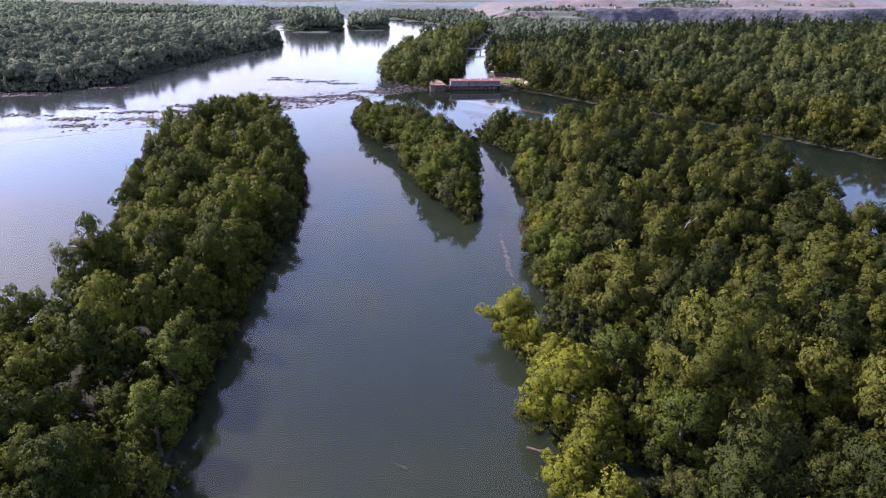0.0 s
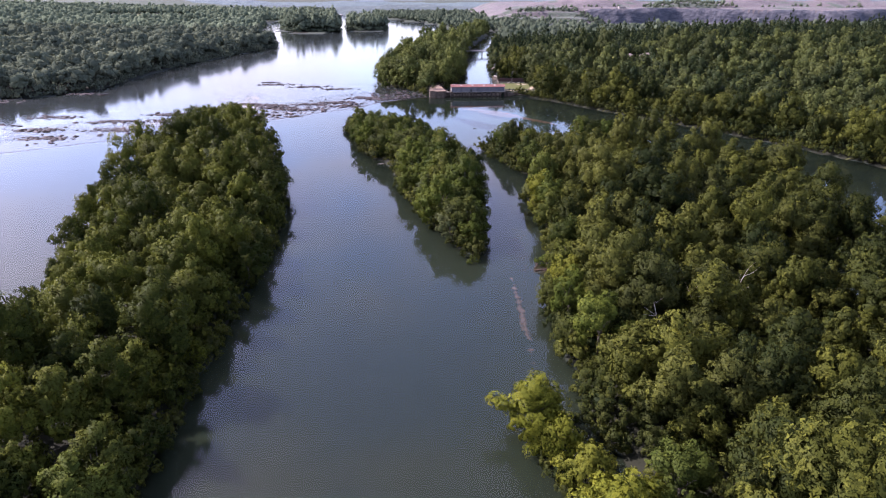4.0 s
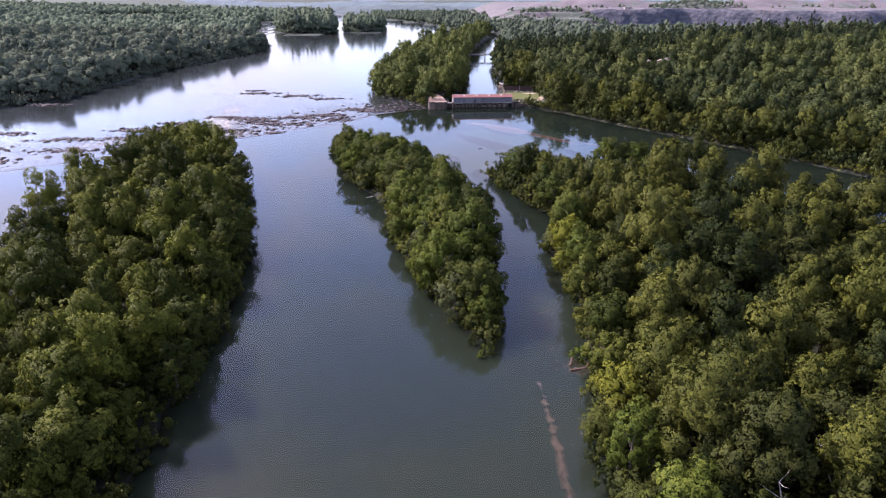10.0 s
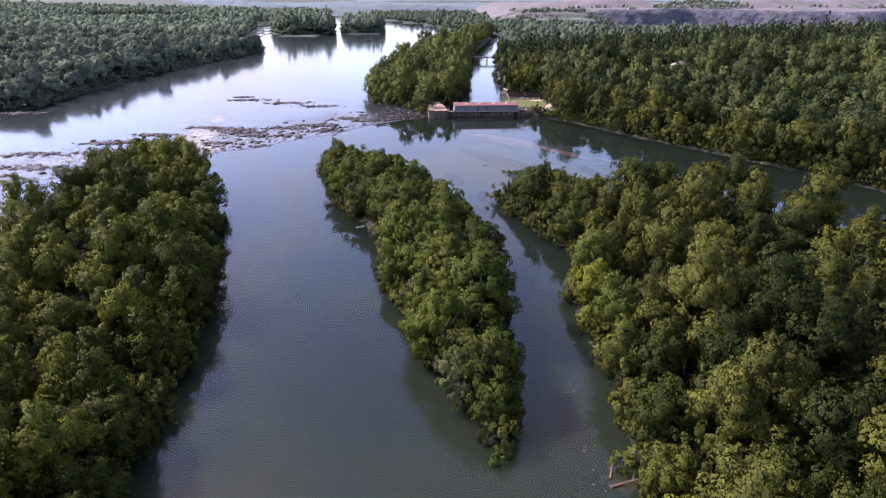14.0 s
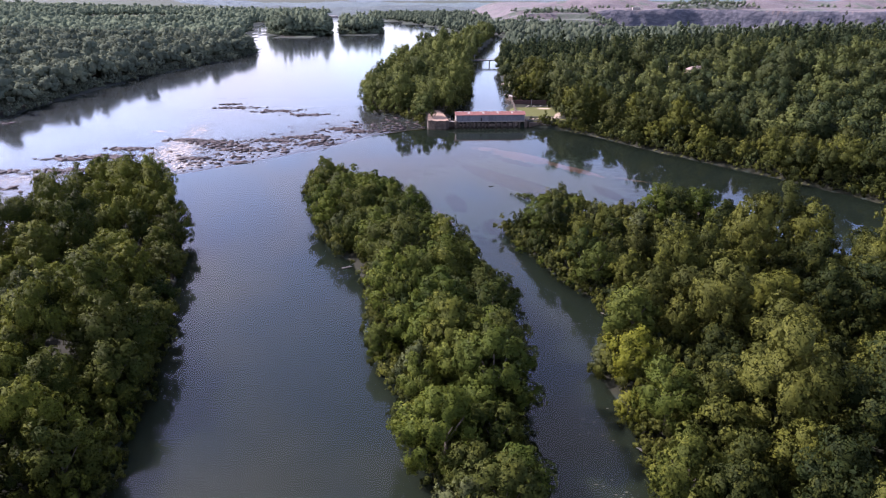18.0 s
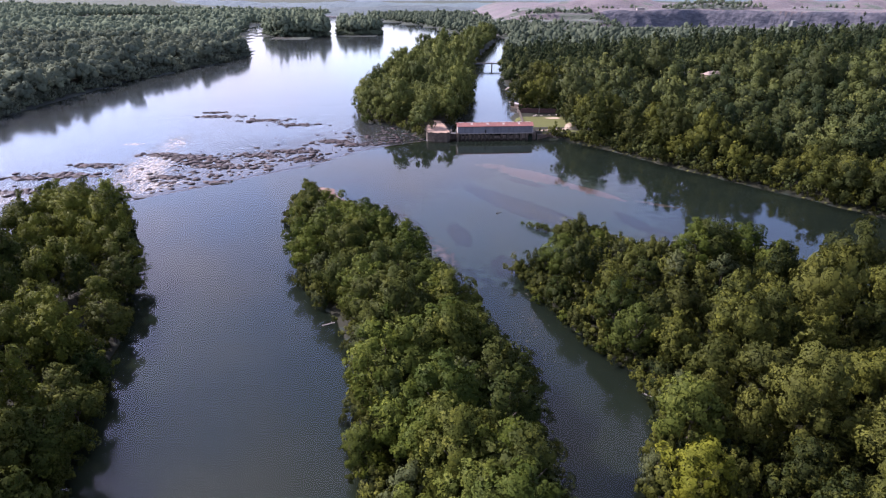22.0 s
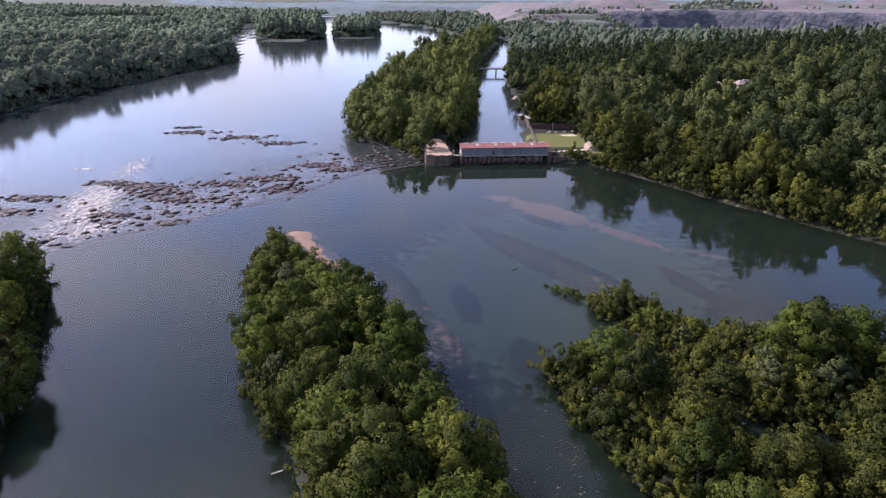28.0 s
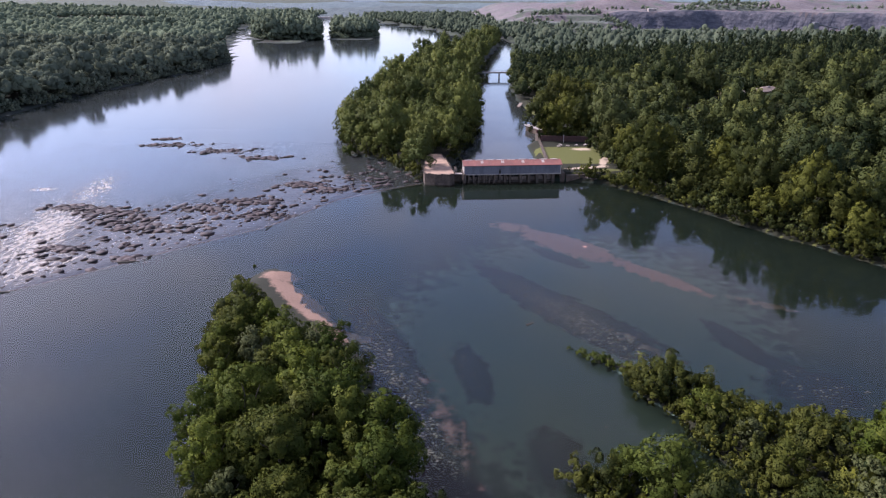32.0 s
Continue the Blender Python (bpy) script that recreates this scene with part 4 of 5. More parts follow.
# ---- right abutment, lock wall and lawn ----
ledge = thing("ledge_wall", (0, 0, 0), "stone ledge and steps from gatehouse to the bank", "wall")
part("ledge_body", prism([(58.5, 554.5), (66, 555.5), (69, 558), (66, 562), (58.5, 562)], -2.2, 2.9), STONE, ledge)
for i in range(6):
    part("ledge_slab", box(66 + i * 1.9, 67.7 + i * 1.9, 554.6 - i * .25 + (i % 2) * .4, 557 - i * .3, -1.5, 2.1 - i * .18, bevel=.12), CONCRETE if i % 2 else STONE, ledge)
lock = thing("lock_wall", (0, 0, 0), "dark old lock walls of stone and brick", "wall")
part("canal_face", prism([(52.0, 563), (53.2, 563), (58.2, 640), (57.0, 640)], -2.4, 4.2), STONE, lock, "rough stone face along the canal")
part("cross_wall", prism([(57.5, 622.5), (90, 619.5), (90, 620.6), (57.6, 623.6)], 2.5, 6.3), BRICK, lock, "dark brick cross wall")
part("rear_wall", prism([(57.5, 640), (88, 633), (88, 634.2), (57.5, 641.2)], -1, 6.0), BRICK, lock, "dark brick cross wall")
part("walkway", prism([(54.5, 671), (57.5, 672), (73, 634), (70, 633)], 2.6, 3.1), CONCRETE, lock, "pale concrete walkway")
part("walkway_wall", prism([(55.5, 670), (57, 670.5), (72, 634), (70.5, 633.5)], -2.2, 2.55), STONE, lock)
part("post", box(69, 69.35, 619, 619.35, 3, 7.6), PALE, lock, "pale upright post")


def picnic_table(x, y, z, turn):
    t = thing("picnic_table", (x, y, z), "pale weathered picnic table on the lawn", "table", "picnic tables by the lock", turn)
    part("tabletop", box(-1.0, 1.0, -.42, .42, .70, .78, bevel=.02), PALE, t)
    for side in (-1, 1):
        part("bench", box(-1.0, 1.0, side * .78 - .14, side * .78 + .14, .42, .48, bevel=.02), PALE, t)
        leg = bmesh.new()
        limb(leg, (side * .7, -.75, 0), (side * .7, .2, .72), .06, .06, 4)
        limb(leg, (side * .7, .75, 0), (side * .7, -.2, .72), .06, .06, 4)
        part("leg", leg, TIMBER, t)
    return t


for i, (x, y) in enumerate(((64.5, 608), (69.5, 609), (74.5, 610.5), (79.5, 611.5), (66, 611.5))):
    picnic_table(x, y, float(land_height(x, y)), i * 23.0)

# ---- bridge over the canal ----
bridge = thing("footbridge", (27, 925, 0), "low dark girder bridge on slim piers over the canal", "bridge", turn=1.5)
part("deck", box(0, 46, -1.7, 1.7, 5.2, 5.55), CONCRETE, bridge)
for y in (-1.75, 1.55):
    part("girder", box(0, 46, y, y + .2, 4.3, 5.25), STEEL, bridge)
    part("handrail", box(0, 46, y, y + .12, 6.5, 6.65), STEEL, bridge)
    for i in range(19):
        part("baluster", box(.2 + i * 2.5, .32 + i * 2.5, y, y + .12, 5.55, 6.5), STEEL, bridge)
for x in (14.3, 35.8):
    p = part("pier", box(x - .55, x + .55, -1.4, 1.4, -2.5, 3.7, bevel=.15), STONE, bridge)
    part("pier_cap", box(x - .8, x + .8, -1.8, 1.8, 3.7, 4.3, bevel=.05), CONCRETE, p)


# ---- houses, landing and vehicles among the trees ----
def house(x, y, z, w, d, turn, label, chimney=True):
    h = thing("house", (x, y, z), label, "house", "houses in the woods", turn)
    part("wall", box(-w / 2, w / 2, -d / 2, d / 2, -2, 3.0), TIMBER, h)
    bm = bmesh.new()
    e, r = .7, w / 2 - d / 2
    pts = [(-w / 2 - e, -d / 2 - e, 3), (w / 2 + e, -d / 2 - e, 3), (w / 2 + e, d / 2 + e, 3), (-w / 2 - e, d / 2 + e, 3), (-r, 0, 5.6), (r, 0, 5.6)]
    v = [bm.verts.new(p) for p in pts]
    for f in ((0, 1, 5, 4), (1, 2, 5), (2, 3, 4, 5), (3, 0, 4), (3, 2, 1, 0)):
        bm.faces.new([v[i] for i in f])
    roof_ = part("roof", bm, SHINGLE, h)
    part("skylight", box(-1.2, 1.2, -1.1, .4, 5.1, 5.75, bevel=.05), PALE, roof_, "pale roof light")
    for i in range(3):
        win = part("window", box(-w / 3 + i * w / 3 - .6, -w / 3 + i * w / 3 + .6, -d / 2 - .06, -d / 2 + .1, 1.0, 2.3), DARK, h)
        part("window_frame", box(-w / 3 + i * w / 3 - .72, -w / 3 + i * w / 3 + .72, -d / 2 - .03, -d / 2 + .05, .9, 2.4), PALE, win)
    return h


for (hx_, hy_), w, dp, turn, label in zip(HOUSES, (15, 14, 16), (9, 8, 8), (8, -14, 20), (
        "low brown-roofed house half hidden by trees", "long low brown-roofed building in the woods", "low brown building with pale roof light")):
    house(hx_, hy_, float(land_height(hx_, hy_)) + .3, w, dp, turn, label)
house(171, 669, float(land_height(171, 669)) + .3, 8, 6, 8, "small annex with pale roof below the house")
pav = thing("pavilion", (77, 826, float(land_height(77, 826))), "small open shelter beside the canal", "shelter", turn=10)
part("roof", box(-5, 5, -3, 3, 3.0, 3.5, bevel=.2), PALE, pav)
for x in (-4.5, 4.2):
    for y in (-2.6, 2.4):
        part("post", box(x, x + .3, y, y + .3, -1, 3.0), TIMBER, pav)
part("floor_slab", box(-5, 5, -3, 3, -1, .15), CONCRETE, pav)
dock = thing("boat_landing", (63.5, 762, -.6), "narrow timber boat landing on the canal bank", "dock", turn=75)
for i in range(20):
    part("plank", box(-9 + i * .9, -8.2 + i * .9, -1.3, 1.3, .75, .85), TIMBER, dock)
for x in (-8, 0, 8):
    part("pile", box(x - .15, x + .15, -1.4, 1.4, -1.6, .75), TIMBER, dock)


def vehicle(x, y, turn, big=False):
    z = float(land_height(x, y))
    k = 1.35 if big else 1.0
    v = thing("vehicle", (x, y, z), "white parked van among the trees" if big else "pale parked car among the trees", "car", "parked vehicles", turn)
    part("body", box(-2.2 * k, 2.2 * k, -.9, .9, .35, 1.0 * k, bevel=.12), PALE, v)
    cabin = part("cabin", box(-1.5 * k, 1.2 * k, -.8, .8, 1.0 * k, 1.55 * k, bevel=.15), PALE, v)
    part("windscreen", box(1.17 * k, 1.215 * k, -.65, .65, 1.08 * k, 1.42 * k), DARK, cabin)
    for xx in (-1.4 * k, 1.4 * k):
        for yy in (-.95, .75):
            wheel = bmesh.new()
            bmesh.ops.create_cone(wheel, cap_ends=True, segments=12, radius1=.34, radius2=.34, depth=.2, matrix=pose(xx, yy + .1, .34, 90))
            part("wheel", wheel, DARK, v)


for x, y, turn, big in ((83, 735, 20, False), (88, 722, 70, True), (90, 715, 70, True), (97, 684, 95, True), (103, 676, 95, False), (86, 752, 10, False)):
    vehicle(x, y, turn, big)

# ---- weir ----
weir = thing("weir", (0, 0, 0), "low old weir sill with water slipping over it", "weir")
for (ax, ay), (bx_, by_) in zip(WEIR, WEIR[1:]):
    ln = math.hypot(bx_ - ax, by_ - ay)
    w = part("sill", box(0, ln, -.5, .7, -2.2, -.03, bevel=.12), ROCK, weir)
    w.matrix_basis = Matrix.Translation((ax, ay, 0)) @ Matrix.Rotation(math.atan2(by_ - ay, bx_ - ax), 4, "Z")

# ---- river rocks ----
rock_meshes = []
for i in range(7):
    bm = bmesh.new()
    bmesh.ops.create_icosphere(bm, subdivisions=2, radius=1)
    for v in bm.verts:
        n = noise.noise(v.co * 1.3 + Vector((i * 7.1, 0, 0))) * .6 + noise.noise(v.co * 3.1 + Vector((0, i * 3.3, 0))) * .45
        v.co = Vector((v.co.x * (1 + n), v.co.y * (1 + n) * .95, max(v.co.z, -.4) * (1 + n * 1.5) * .42))
    me = bpy.data.meshes.new("boulder")
    bm.to_mesh(me)
    bm.free()
    me.materials.append(ROCK)
    rock_meshes.append(me)
CLUSTERS = ((-127, 515, 9), (-111, 498, 8), (-148, 522, 7), (-120, 506, 8), (-68, 511, 8), (-59, 553, 6), (-96, 469, 5), (-124, 478, 5), (-175, 482, 10),
            (-171, 500, 7), (-190, 478, 9), (-134, 519, 6), (-151, 632, 10), (-118, 617, 12), (-88, 602, 9), (-158, 648, 5), (-200, 425, 12), (-232, 402, 12),
            (-215, 452, 12), (-252, 425, 12), (-182, 455, 9), (-264, 468, 14), (-300, 440, 16), (-345, 535, 18), (-300, 575, 10), (-92, 520, 9), (-75, 530, 9), (-45, 545, 7))
rr = random.Random(5)
rocks = []
for cx, cy, spread_ in CLUSTERS:
    for k in range(10):
        rocks.append((cx + rr.gauss(0, spread_ * .6), cy + rr.gauss(0, spread_ * .2), rr.uniform(.6, 2.1) ** 1.75))
for x, y, s in rocks:
    o = tagged(new("boulder", rr.choice(rock_meshes)), "dark brown flat river rock in shallow rapids", "rock", "rocks below the weir")
    o.matrix_world = pose(x, y, -.50 - .12 * s, 0, 0, rr.uniform(-35, 25)) @ Matrix.Diagonal((s, s, min(s, 2.0) * rr.uniform(.5, 1.0), 1))
small_v, small_f = ICO[1]
weir_line = np.array(WEIR)
pieces_v, pieces_t, base = [], [], 0
rg = np.random.default_rng(21)
for k in range(5200):
    if k % 5:
        cx, cy, sp = CLUSTERS[rg.integers(len(CLUSTERS))]
        x, y = cx + rg.normal(0, sp * .8), cy + rg.normal(0, sp * .26)
    else:
        f = rg.uniform(.25, .97)
        i = min(int(f * (len(WEIR) - 1)), len(WEIR) - 2)
        g = rg.uniform()
        x = weir_line[i, 0] * (1 - g) + weir_line[i + 1, 0] * g + rg.normal(-8, 7)
        y = weir_line[i, 1] * (1 - g) + weir_line[i + 1, 1] * g + 3 + abs(rg.normal(0, 28))
    s = .14 + 1.5 * rg.uniform() ** 3.2
    w = small_v * (s * np.array((1.35, 1.15, .36))) * rg.uniform(.35, 1.6, (len(small_v), 1))
    a = rg.uniform(-.7, .5)
    w = np.stack([w[:, 0] * math.cos(a) - w[:, 1] * math.sin(a) + x, w[:, 0] * math.sin(a) + w[:, 1] * math.cos(a) + y, w[:, 2] - .5], 1)
    pieces_v.append(w)
    pieces_t.append(small_f + base)
    base += len(w)
me = bpy.data.meshes.new("river_stones")
fill(me, np.vstack(pieces_v), np.zeros((0, 4), int), np.vstack(pieces_t))
me.materials.append(ROCK)
tagged(new("river_stones", me), "scattered dark stones breaking the shallow rapids", "stones", kind="stuff")

# ---- white water ----
FOAM, nt, bsdf = material("foam")
streak = grain(nt, .8, 8.0, .78, stretch=(1.0, .45, 1.0))
bsdf.inputs["Base Color"].default_value = (.25, .225, .185, 1)
bsdf.inputs["Roughness"].default_value = .6
cover = times(nt, times(nt, spread(nt, streak, .34, .68), .6), times(nt, attribute(nt, "foam"), .5), "ADD")
hole = nt.nodes.new("ShaderNodeBsdfTransparent")
both = nt.nodes.new("ShaderNodeMixShader")
nt.links.new(spread(nt, cover, .46, .95, 0.0, .75), both.inputs[0])
nt.links.new(hole.outputs[0], both.inputs[1])
nt.links.new(bsdf.outputs[0], both.inputs[2])
nt.links.new(both.outputs[0], nt.nodes["Material Output"].inputs["Surface"])
fx, fy = np.arange(-300, -4, 2.0), np.arange(330, 640, 2.0)
FX, FY = np.meshgrid(fx, fy)
below = signed(WEIR + [(-4, 700), (-400, 700)], FX, FY)
wd = line_distance(WEIR, FX, FY)
foam = np.maximum.reduce([blob(FX, FY, -141, 492, 18, 60, 12), blob(FX, FY, -150, 548, 10, 34, 10) * .8, blob(FX, FY, -127, 463, 24, 13, 40) * .9, blob(FX, FY, -100, 500, 60, 30, 36) * .45,
                          (1 - ramp(wd, .5, 3.5)) * .75, blob(FX, FY, -60, 556, 30, 5, 20) * .6, blob(FX, FY, -172, 547, 8, 4) * 1.1, blob(FX, FY, -147, 549, 8, 4) * 1.1,
                          blob(FX, FY, -190, 440, 40, 18, 36) * .65, blob(FX, FY, -250, 430, 40, 18, 36) * .55]) * (below > 0.6)
rx_, ry_ = np.arange(-440, -4, 4.0), np.arange(200, 680, 4.0)
RX, RY = np.meshgrid(rx_, ry_)
rd = np.where(signed(WEIR + [(-4, 700), (-400, 700)], RX, RY) > -.5, line_distance(WEIR, RX, RY), 0)
rapid = (1 - ramp(rd, 35, 95)) * (1 - ramp(RX, -60, -20) * .6) * (rd > .4) * (1 - .5 * ramp(rd, 12, 40))
tagged(sheet("rapids_water", rx_, ry_, np.where(rd > .4, -.535, -1.2), RAPIDS, {"rapid": rapid}), "broken shallow water running over the ledges", "water", kind="structure")
foam_ob = sheet("rapids_foam", fx, fy, np.full(FX.shape, -.52), FOAM, {"foam": foam})
tagged(foam_ob, "white churning water below the weir", "water", kind="structure")

# ---- floating weed and leaves ----
LILY = plain("floating_weed", (.050, .054, .034), (.105, .092, .068), 1.2, .7)
pads_v, pads_f = [], []
for cx, cy, sx, sy, turn, n in ((-10, 402, 3.5, 18, 22, 560), (-1, 372, 3, 12, 4, 220), (22, 330, 3, 22, -12, 120), (16, 300, 3, 14, 0, 60), (36, 427, 3.2, 17, 34, 520), (84, 395, 8, 4, -20, 110),
                                (4, 402, 3, 9, 5, 40), (30, 236, 2.5, 20, 0, 90), (66, 460, 3, 10, 40, 40)):
    for k in range(n):
        u, v = rg.normal(0, sx), rg.normal(0, sy)
        c, s = math.cos(radians(turn)), math.sin(radians(turn))
        x, y = cx + u * c - v * s, cy + u * s + v * c
        r = rg.uniform(.05, .3)
        a0 = rg.uniform(0, 6.3)
        start = len(pads_v)
        for j in range(6):
            rr_ = r * rg.uniform(.6, 1.2)
            pads_v.append((x + rr_ * 1.4 * math.cos(a0 + j * 1.047), y + rr_ * .8 * math.sin(a0 + j * 1.047), .025 + .01 * (k % 3)))
        pads_f.append(tuple(range(start, start + 6)))
me = bpy.data.meshes.new("floating_weed")
me.from_pydata(pads_v, [], pads_f)
me.materials.append(LILY)
tagged(new("floating_weed", me), "scattered floating weed and pale leaves on the pool", "water weed", kind="stuff")


# ---- dead wood ----
def snag(x, y, z, seed, high, lean, label, mat=DEADWOOD):
    r = random.Random(seed)
    bm = bmesh.new()
    p = Vector((0, 0, -1))
    way = Vector((lean[0], lean[1], 1)).normalized()
    rad = .018 * high
    for i in range(5):
        q = p + way * high / 5 + Vector((r.uniform(-.2, .2), r.uniform(-.2, .2), 0)) * high * .1
        limb(bm, p, q, rad, rad * .78)
        rad *= .78
        if i > 1:
            for k in range(2):
                side = Vector((r.uniform(-1, 1), r.uniform(-1, 1), r.uniform(.1, .7))).normalized() * high * r.uniform(.12, .25)
                mid = q + side
                limb(bm, q, mid, rad * .6, rad * .35, 5)
                limb(bm, mid, mid + (side + Vector((r.uniform(-1, 1), r.uniform(-1, 1), .6)) * high * .1) * .6, rad * .35, rad * .12, 5)
        p = q
    o = obj("dead_tree", bm, mat, label, "dead tree")
    o.matrix_world = pose(x, y, z)
    return o


snag(52, 158, 1.0, 1, 15.5, (-.25, .05), "bleached dead tree trunk standing among green crowns")
snag(69, 171, 5.0, 2, 13, (.35, -.1), "bleached bare branches above the canopy")
snag(64, 168, 6.0, 3, 10, (-.5, -.1), "bleached bare branches above the canopy")
snag(52, 384, .3, 4, 5, (.2, .3), "pale dead sapling on the narrow spit")
snag(25, 92, .2, 5, 5, (.3, .2), "pale dead sapling among the willows")
snag(47, 395, .2, 6, 4.5, (-.2, .2), "thin bare sapling on the narrow spit")


def fallen_log(x, y, z, turn, length, radius, mat, label, tilt_=2.0):
    bm = bmesh.new()
    limb(bm, (-length / 2, 0, 0), (length / 2, 0, 0), radius, radius * .55, 8)
    limb(bm, (length * .15, 0, 0), (length * .32, length * .16, .3), radius * .5, radius * .2, 6)
    limb(bm, (-length * .1, 0, 0), (-length * .02, -length * .12, .2), radius * .4, radius * .15, 6)
    o = obj("fallen_log", bm, mat, label, "log", "driftwood")
    o.matrix_world = pose(x, y, z, 0, tilt_, turn)


fallen_log(39, 252, .35, -50, 6.0, .16, DEADWOOD, "pale fallen trunk lying at the shore", 8)
fallen_log(33, 210, .1, 20, 6.5, .3, DRIFT, "reddish driftwood on the shore")
fallen_log(31, 213, .1, 70, 4.5, .2, DRIFT, "reddish driftwood on the shore")
fallen_log(19, 92, .1, -20, 5.0, .25, DRIFT, "brown driftwood below the willows")
fallen_log(-6.5, 88.5, -.35, 150, 2.6, .28, BARK, "dark sunken log breaking the pool surface")
fallen_log(-61, 497.5, .1, 60, 4.5, .25, BARK, "dark driftwood snag caught on the weir", 15)
fallen_log(-98, 466, .1, 15, 6.5, .4, BARK, "dark driftwood log caught on the weir")
fallen_log(-93, 470.5, .1, 80, 3.5, .3, BARK, "dark driftwood log caught on the weir", 12)
fallen_log(-124, 444.5, .1, 10, 4.0, .35, BARK, "dark driftwood log caught on the weir")
fallen_log(24, 425, .0, 35, 2.5, .3, BARK, "dark stump in the shallow water")
fallen_log(-28, 338, .2, 30, 3.5, .16, DEADWOOD, "pale driftwood under the island trees")
fallen_log(45, 306, .3, -40, 4, .16, DEADWOOD, "pale driftwood at the island shore")

# ---- quarry on the skyline ----
QUARRY, nt, bsdf = material("quarry_ground")
patch = spread(nt, grain(nt, .022, 8.0, .65), .3, .7)
bare = mixed(nt, patch, (.056, .047, .046), (.105, .085, .080))
rock = mixed(nt, spread(nt, grain(nt, .05, 6.0, .6, stretch=(1, 1, 3)), .35, .65), (.030, .034, .044), (.075, .072, .080))
green = mixed(nt, grain(nt, .08, 4.0), (.030, .040, .028), (.060, .072, .046))
ragged = times(nt, times(nt, patch, .5, "SUBTRACT"), .9)
colour = mixed(nt, spread(nt, times(nt, attribute(nt, "scrub"), ragged, "ADD"), .4, .62), bare, green)
colour = mixed(nt, spread(nt, times(nt, attribute(nt, "cliff"), times(nt, ragged, .5), "ADD"), .35, .6), colour, rock)
nt.links.new(colour, bsdf.inputs["Base Color"])
bsdf.inputs["Roughness"].default_value = .95
relief(nt, bsdf, grain(nt, .12, 6.0), .9, 3.0)
qx, qy = np.arange(60, 1900, 10.0), np.concatenate([np.arange(1480, 1900, 6.0), np.arange(1900, 2700, 20.0)])
QX, QY = np.meshgrid(qx, qy)
edge = 1790 + 22 * wobble(QX, QY, 60.0) + 7 * wobble(QX, QY, 17.0, 3.0) - 110 * ramp(QX, 620, 1150)
slope_l = ramp(QX, 360, 430)
face_ = ramp(QY - edge, -10, 4)
pit = 1 - slope_l
terrace = 10 * ramp(QY, 1560, 1600) + 10 * ramp(QY, 1650, 1662) + 11 * ramp(QY, 1730, 1745) + 9 * ramp(QY, 1810, 1830)
qz = 1 + (39 + 3 * wobble(QX, QY, 90.0, 4)) * face_ * slope_l + terrace * ramp(QX, 70, 240) * pit + 5 * ramp(QY - edge, 60, 420) + 1.6 * wobble(QX, QY, 22.0, 6)
for mx, my, mr, mh in ((430, 1960, 95, 24), (540, 2010, 110, 30), (330, 1990, 80, 16), (860, 1960, 100, 22), (980, 2020, 110, 28), (1120, 1960, 90, 20), (1230, 2010, 120, 26)):
    qz = qz + mh * np.clip(1 - np.hypot(QX - mx, (QY - my)) / mr, 0, 1) ** .9
qz = qz + 17 * np.clip(1 - np.hypot((QX - 700) / 120, (QY - 1880) / 50), 0, 1) ** .6
haul_road = blob(QX, QY, 905, 1672, 120, 9, -24)
scrub = np.maximum.reduce([.95 * blob(QX, QY, 700, 1870, 125, 62), (.62 + .4 * wobble(QX, QY, 45.0, 9)) * pit * (QY < 1830), .4 + .3 * wobble(QX, QY, 60.0, 2)])
scrub = np.where(QY - edge > 90, scrub * .75, scrub) - .8 * (np.abs(QY - edge - 14) < 12) * slope_l
cliff = (1 - ramp(np.abs(QY - edge + 4), 9, 16)) * slope_l - haul_road
quarry = sheet("quarry", qx, qy, qz, QUARRY, {"scrub": np.clip(scrub, 0, 1), "cliff": np.clip(cliff, 0, 1)})
tagged(quarry, "distant quarry with dark cliff and pinkish spoil heaps", "quarry", kind="structure")
qv = scatter(rng, 100, 1500, 1500, 1930, 13, lambda x, y: ((wobble(x, y, 40.0, 2.0) > .1) & (x < 430) & (y < 1830)) | (np.hypot((x - 700) / 125, (y - 1880) / 52) < 1) | ((y > 1815) & (y < 1850) & (wobble(x, y, 30.0, 2.0) > .35)))


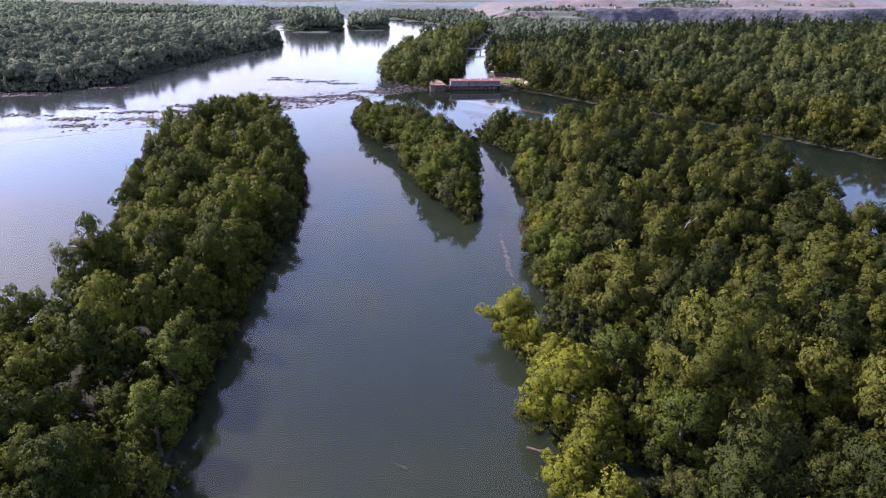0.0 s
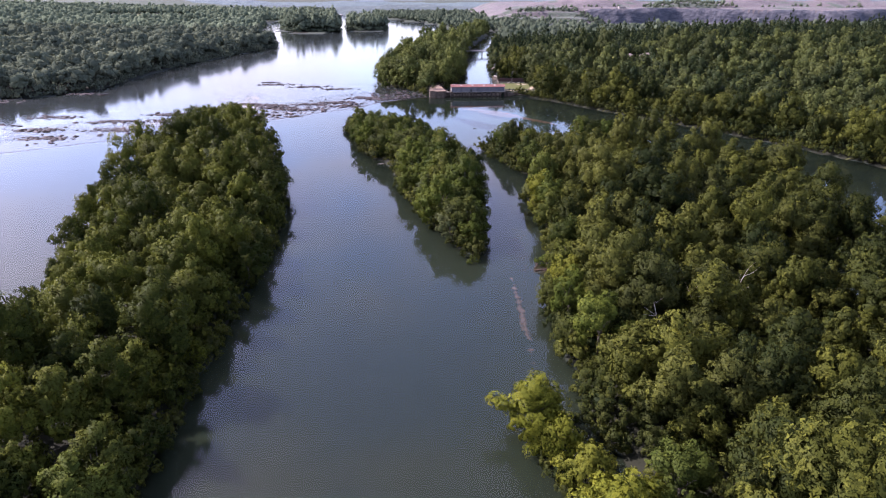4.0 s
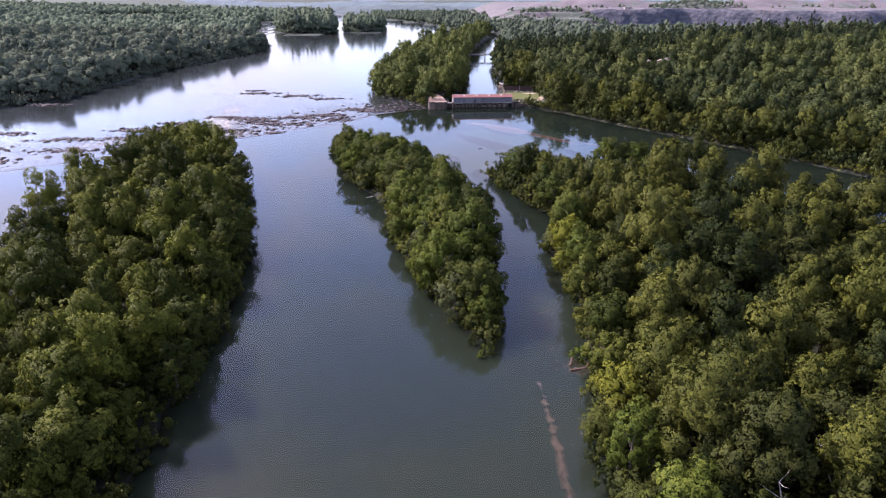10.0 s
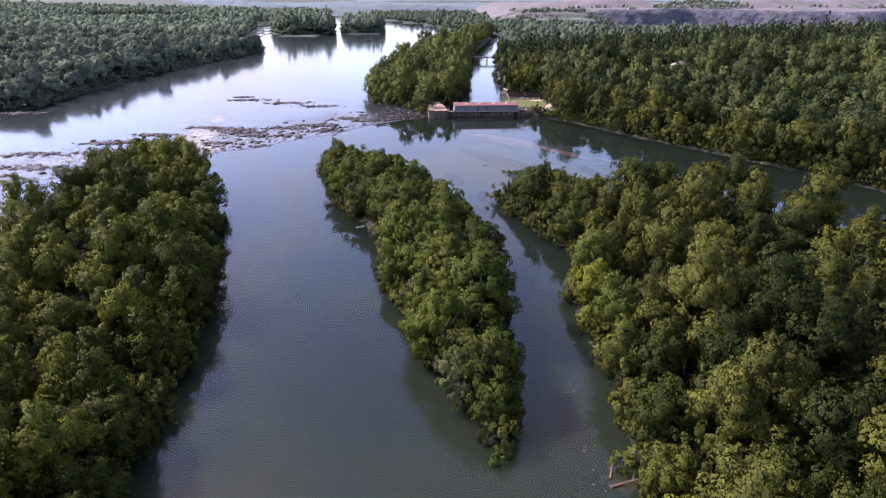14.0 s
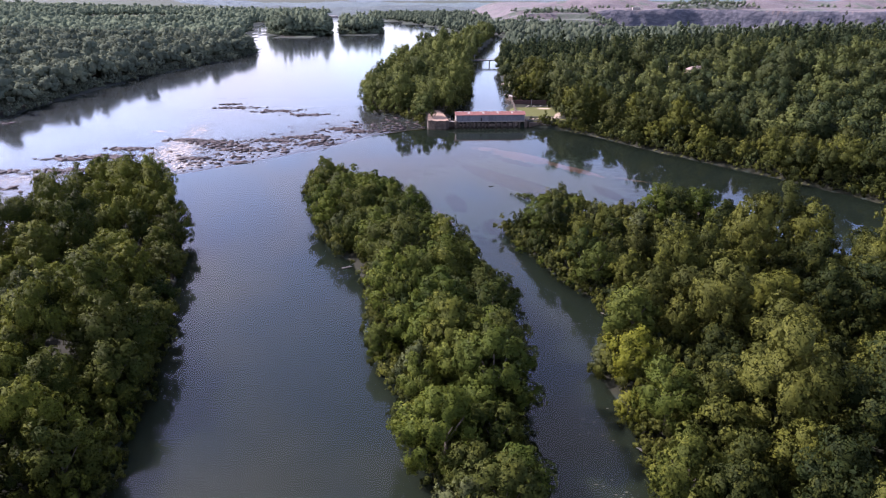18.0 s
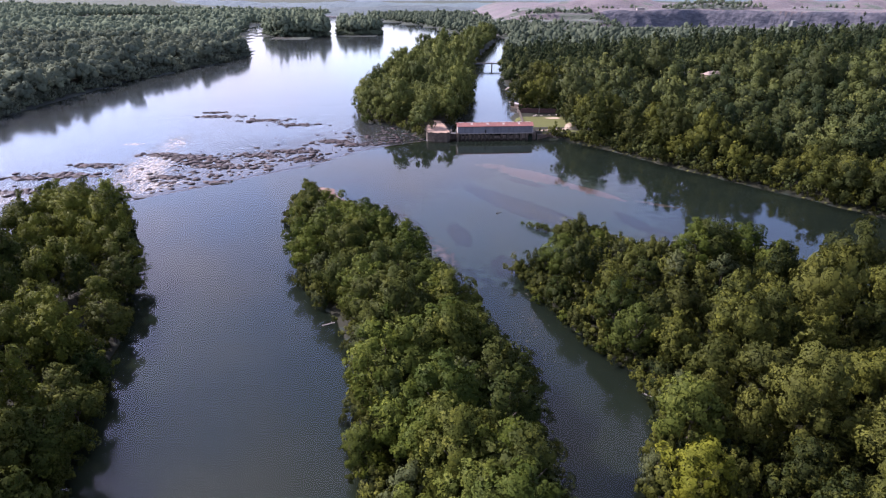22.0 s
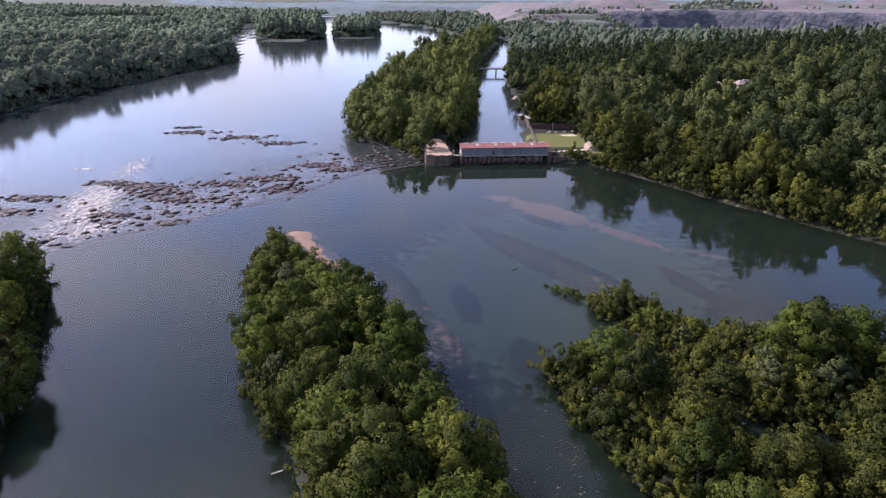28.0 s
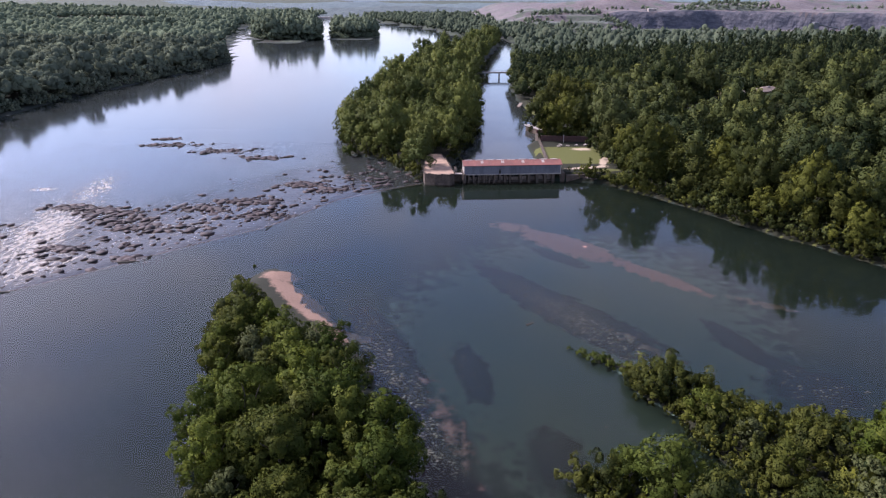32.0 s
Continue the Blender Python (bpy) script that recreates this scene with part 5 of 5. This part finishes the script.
def quarry_height(x, y):
    i = np.clip(np.searchsorted(qx, x) - 1, 0, len(qx) - 1)
    j = np.clip(np.searchsorted(qy, y) - 1, 0, len(qy) - 1)
    return qz[j, i]


plain_height = land_height
land_height = quarry_height
woodland("quarry_scrub", "scrub trees along the quarry rim", *qv, SPARSE_FORMS, (.3, .75), HAZED_FAR_WOODS, rng, category="scrub")
land_height = plain_height
hut = thing("quarry_shed", (496, 1806, float(quarry_height(496, 1806)) - 1), "small white shed on the quarry rim", "shed")
part("wall", box(-9, 9, -5, 5, 0, 6), PALE, hut)
part("roof", box(-9.5, 9.5, -5.5, 5.5, 6, 7, bevel=.3), PALE, hut)
tower = thing("quarry_tower", (820, 1700, 6), "small crusher tower and conveyor in the quarry", "tower")
part("frame", box(-5, 5, -5, 5, -4, 14, bevel=.5), STEEL, tower)
conv = bmesh.new()
limb(conv, (0, 0, 11), (60, 10, 0), 1.6, 1.6, 4)
part("conveyor", conv, STEEL, tower)
for mx, my, mw, md, mh, label in ((-420, 2480, 30, 12, 7, "far white building by the river"), (-370, 2500, 22, 10, 6, "far white building by the river")):
    far_b = thing("far_building", (mx, my, float(land_height(mx, my)) - 1), label, "building", "far buildings")
    part("wall", box(-mw, mw, -md, md, 0, mh), PALE, far_b)
    part("roof", box(-mw - 1, mw + 1, -md - 1, md + 1, mh, mh + 1.5, bevel=.4), PALE, far_b)

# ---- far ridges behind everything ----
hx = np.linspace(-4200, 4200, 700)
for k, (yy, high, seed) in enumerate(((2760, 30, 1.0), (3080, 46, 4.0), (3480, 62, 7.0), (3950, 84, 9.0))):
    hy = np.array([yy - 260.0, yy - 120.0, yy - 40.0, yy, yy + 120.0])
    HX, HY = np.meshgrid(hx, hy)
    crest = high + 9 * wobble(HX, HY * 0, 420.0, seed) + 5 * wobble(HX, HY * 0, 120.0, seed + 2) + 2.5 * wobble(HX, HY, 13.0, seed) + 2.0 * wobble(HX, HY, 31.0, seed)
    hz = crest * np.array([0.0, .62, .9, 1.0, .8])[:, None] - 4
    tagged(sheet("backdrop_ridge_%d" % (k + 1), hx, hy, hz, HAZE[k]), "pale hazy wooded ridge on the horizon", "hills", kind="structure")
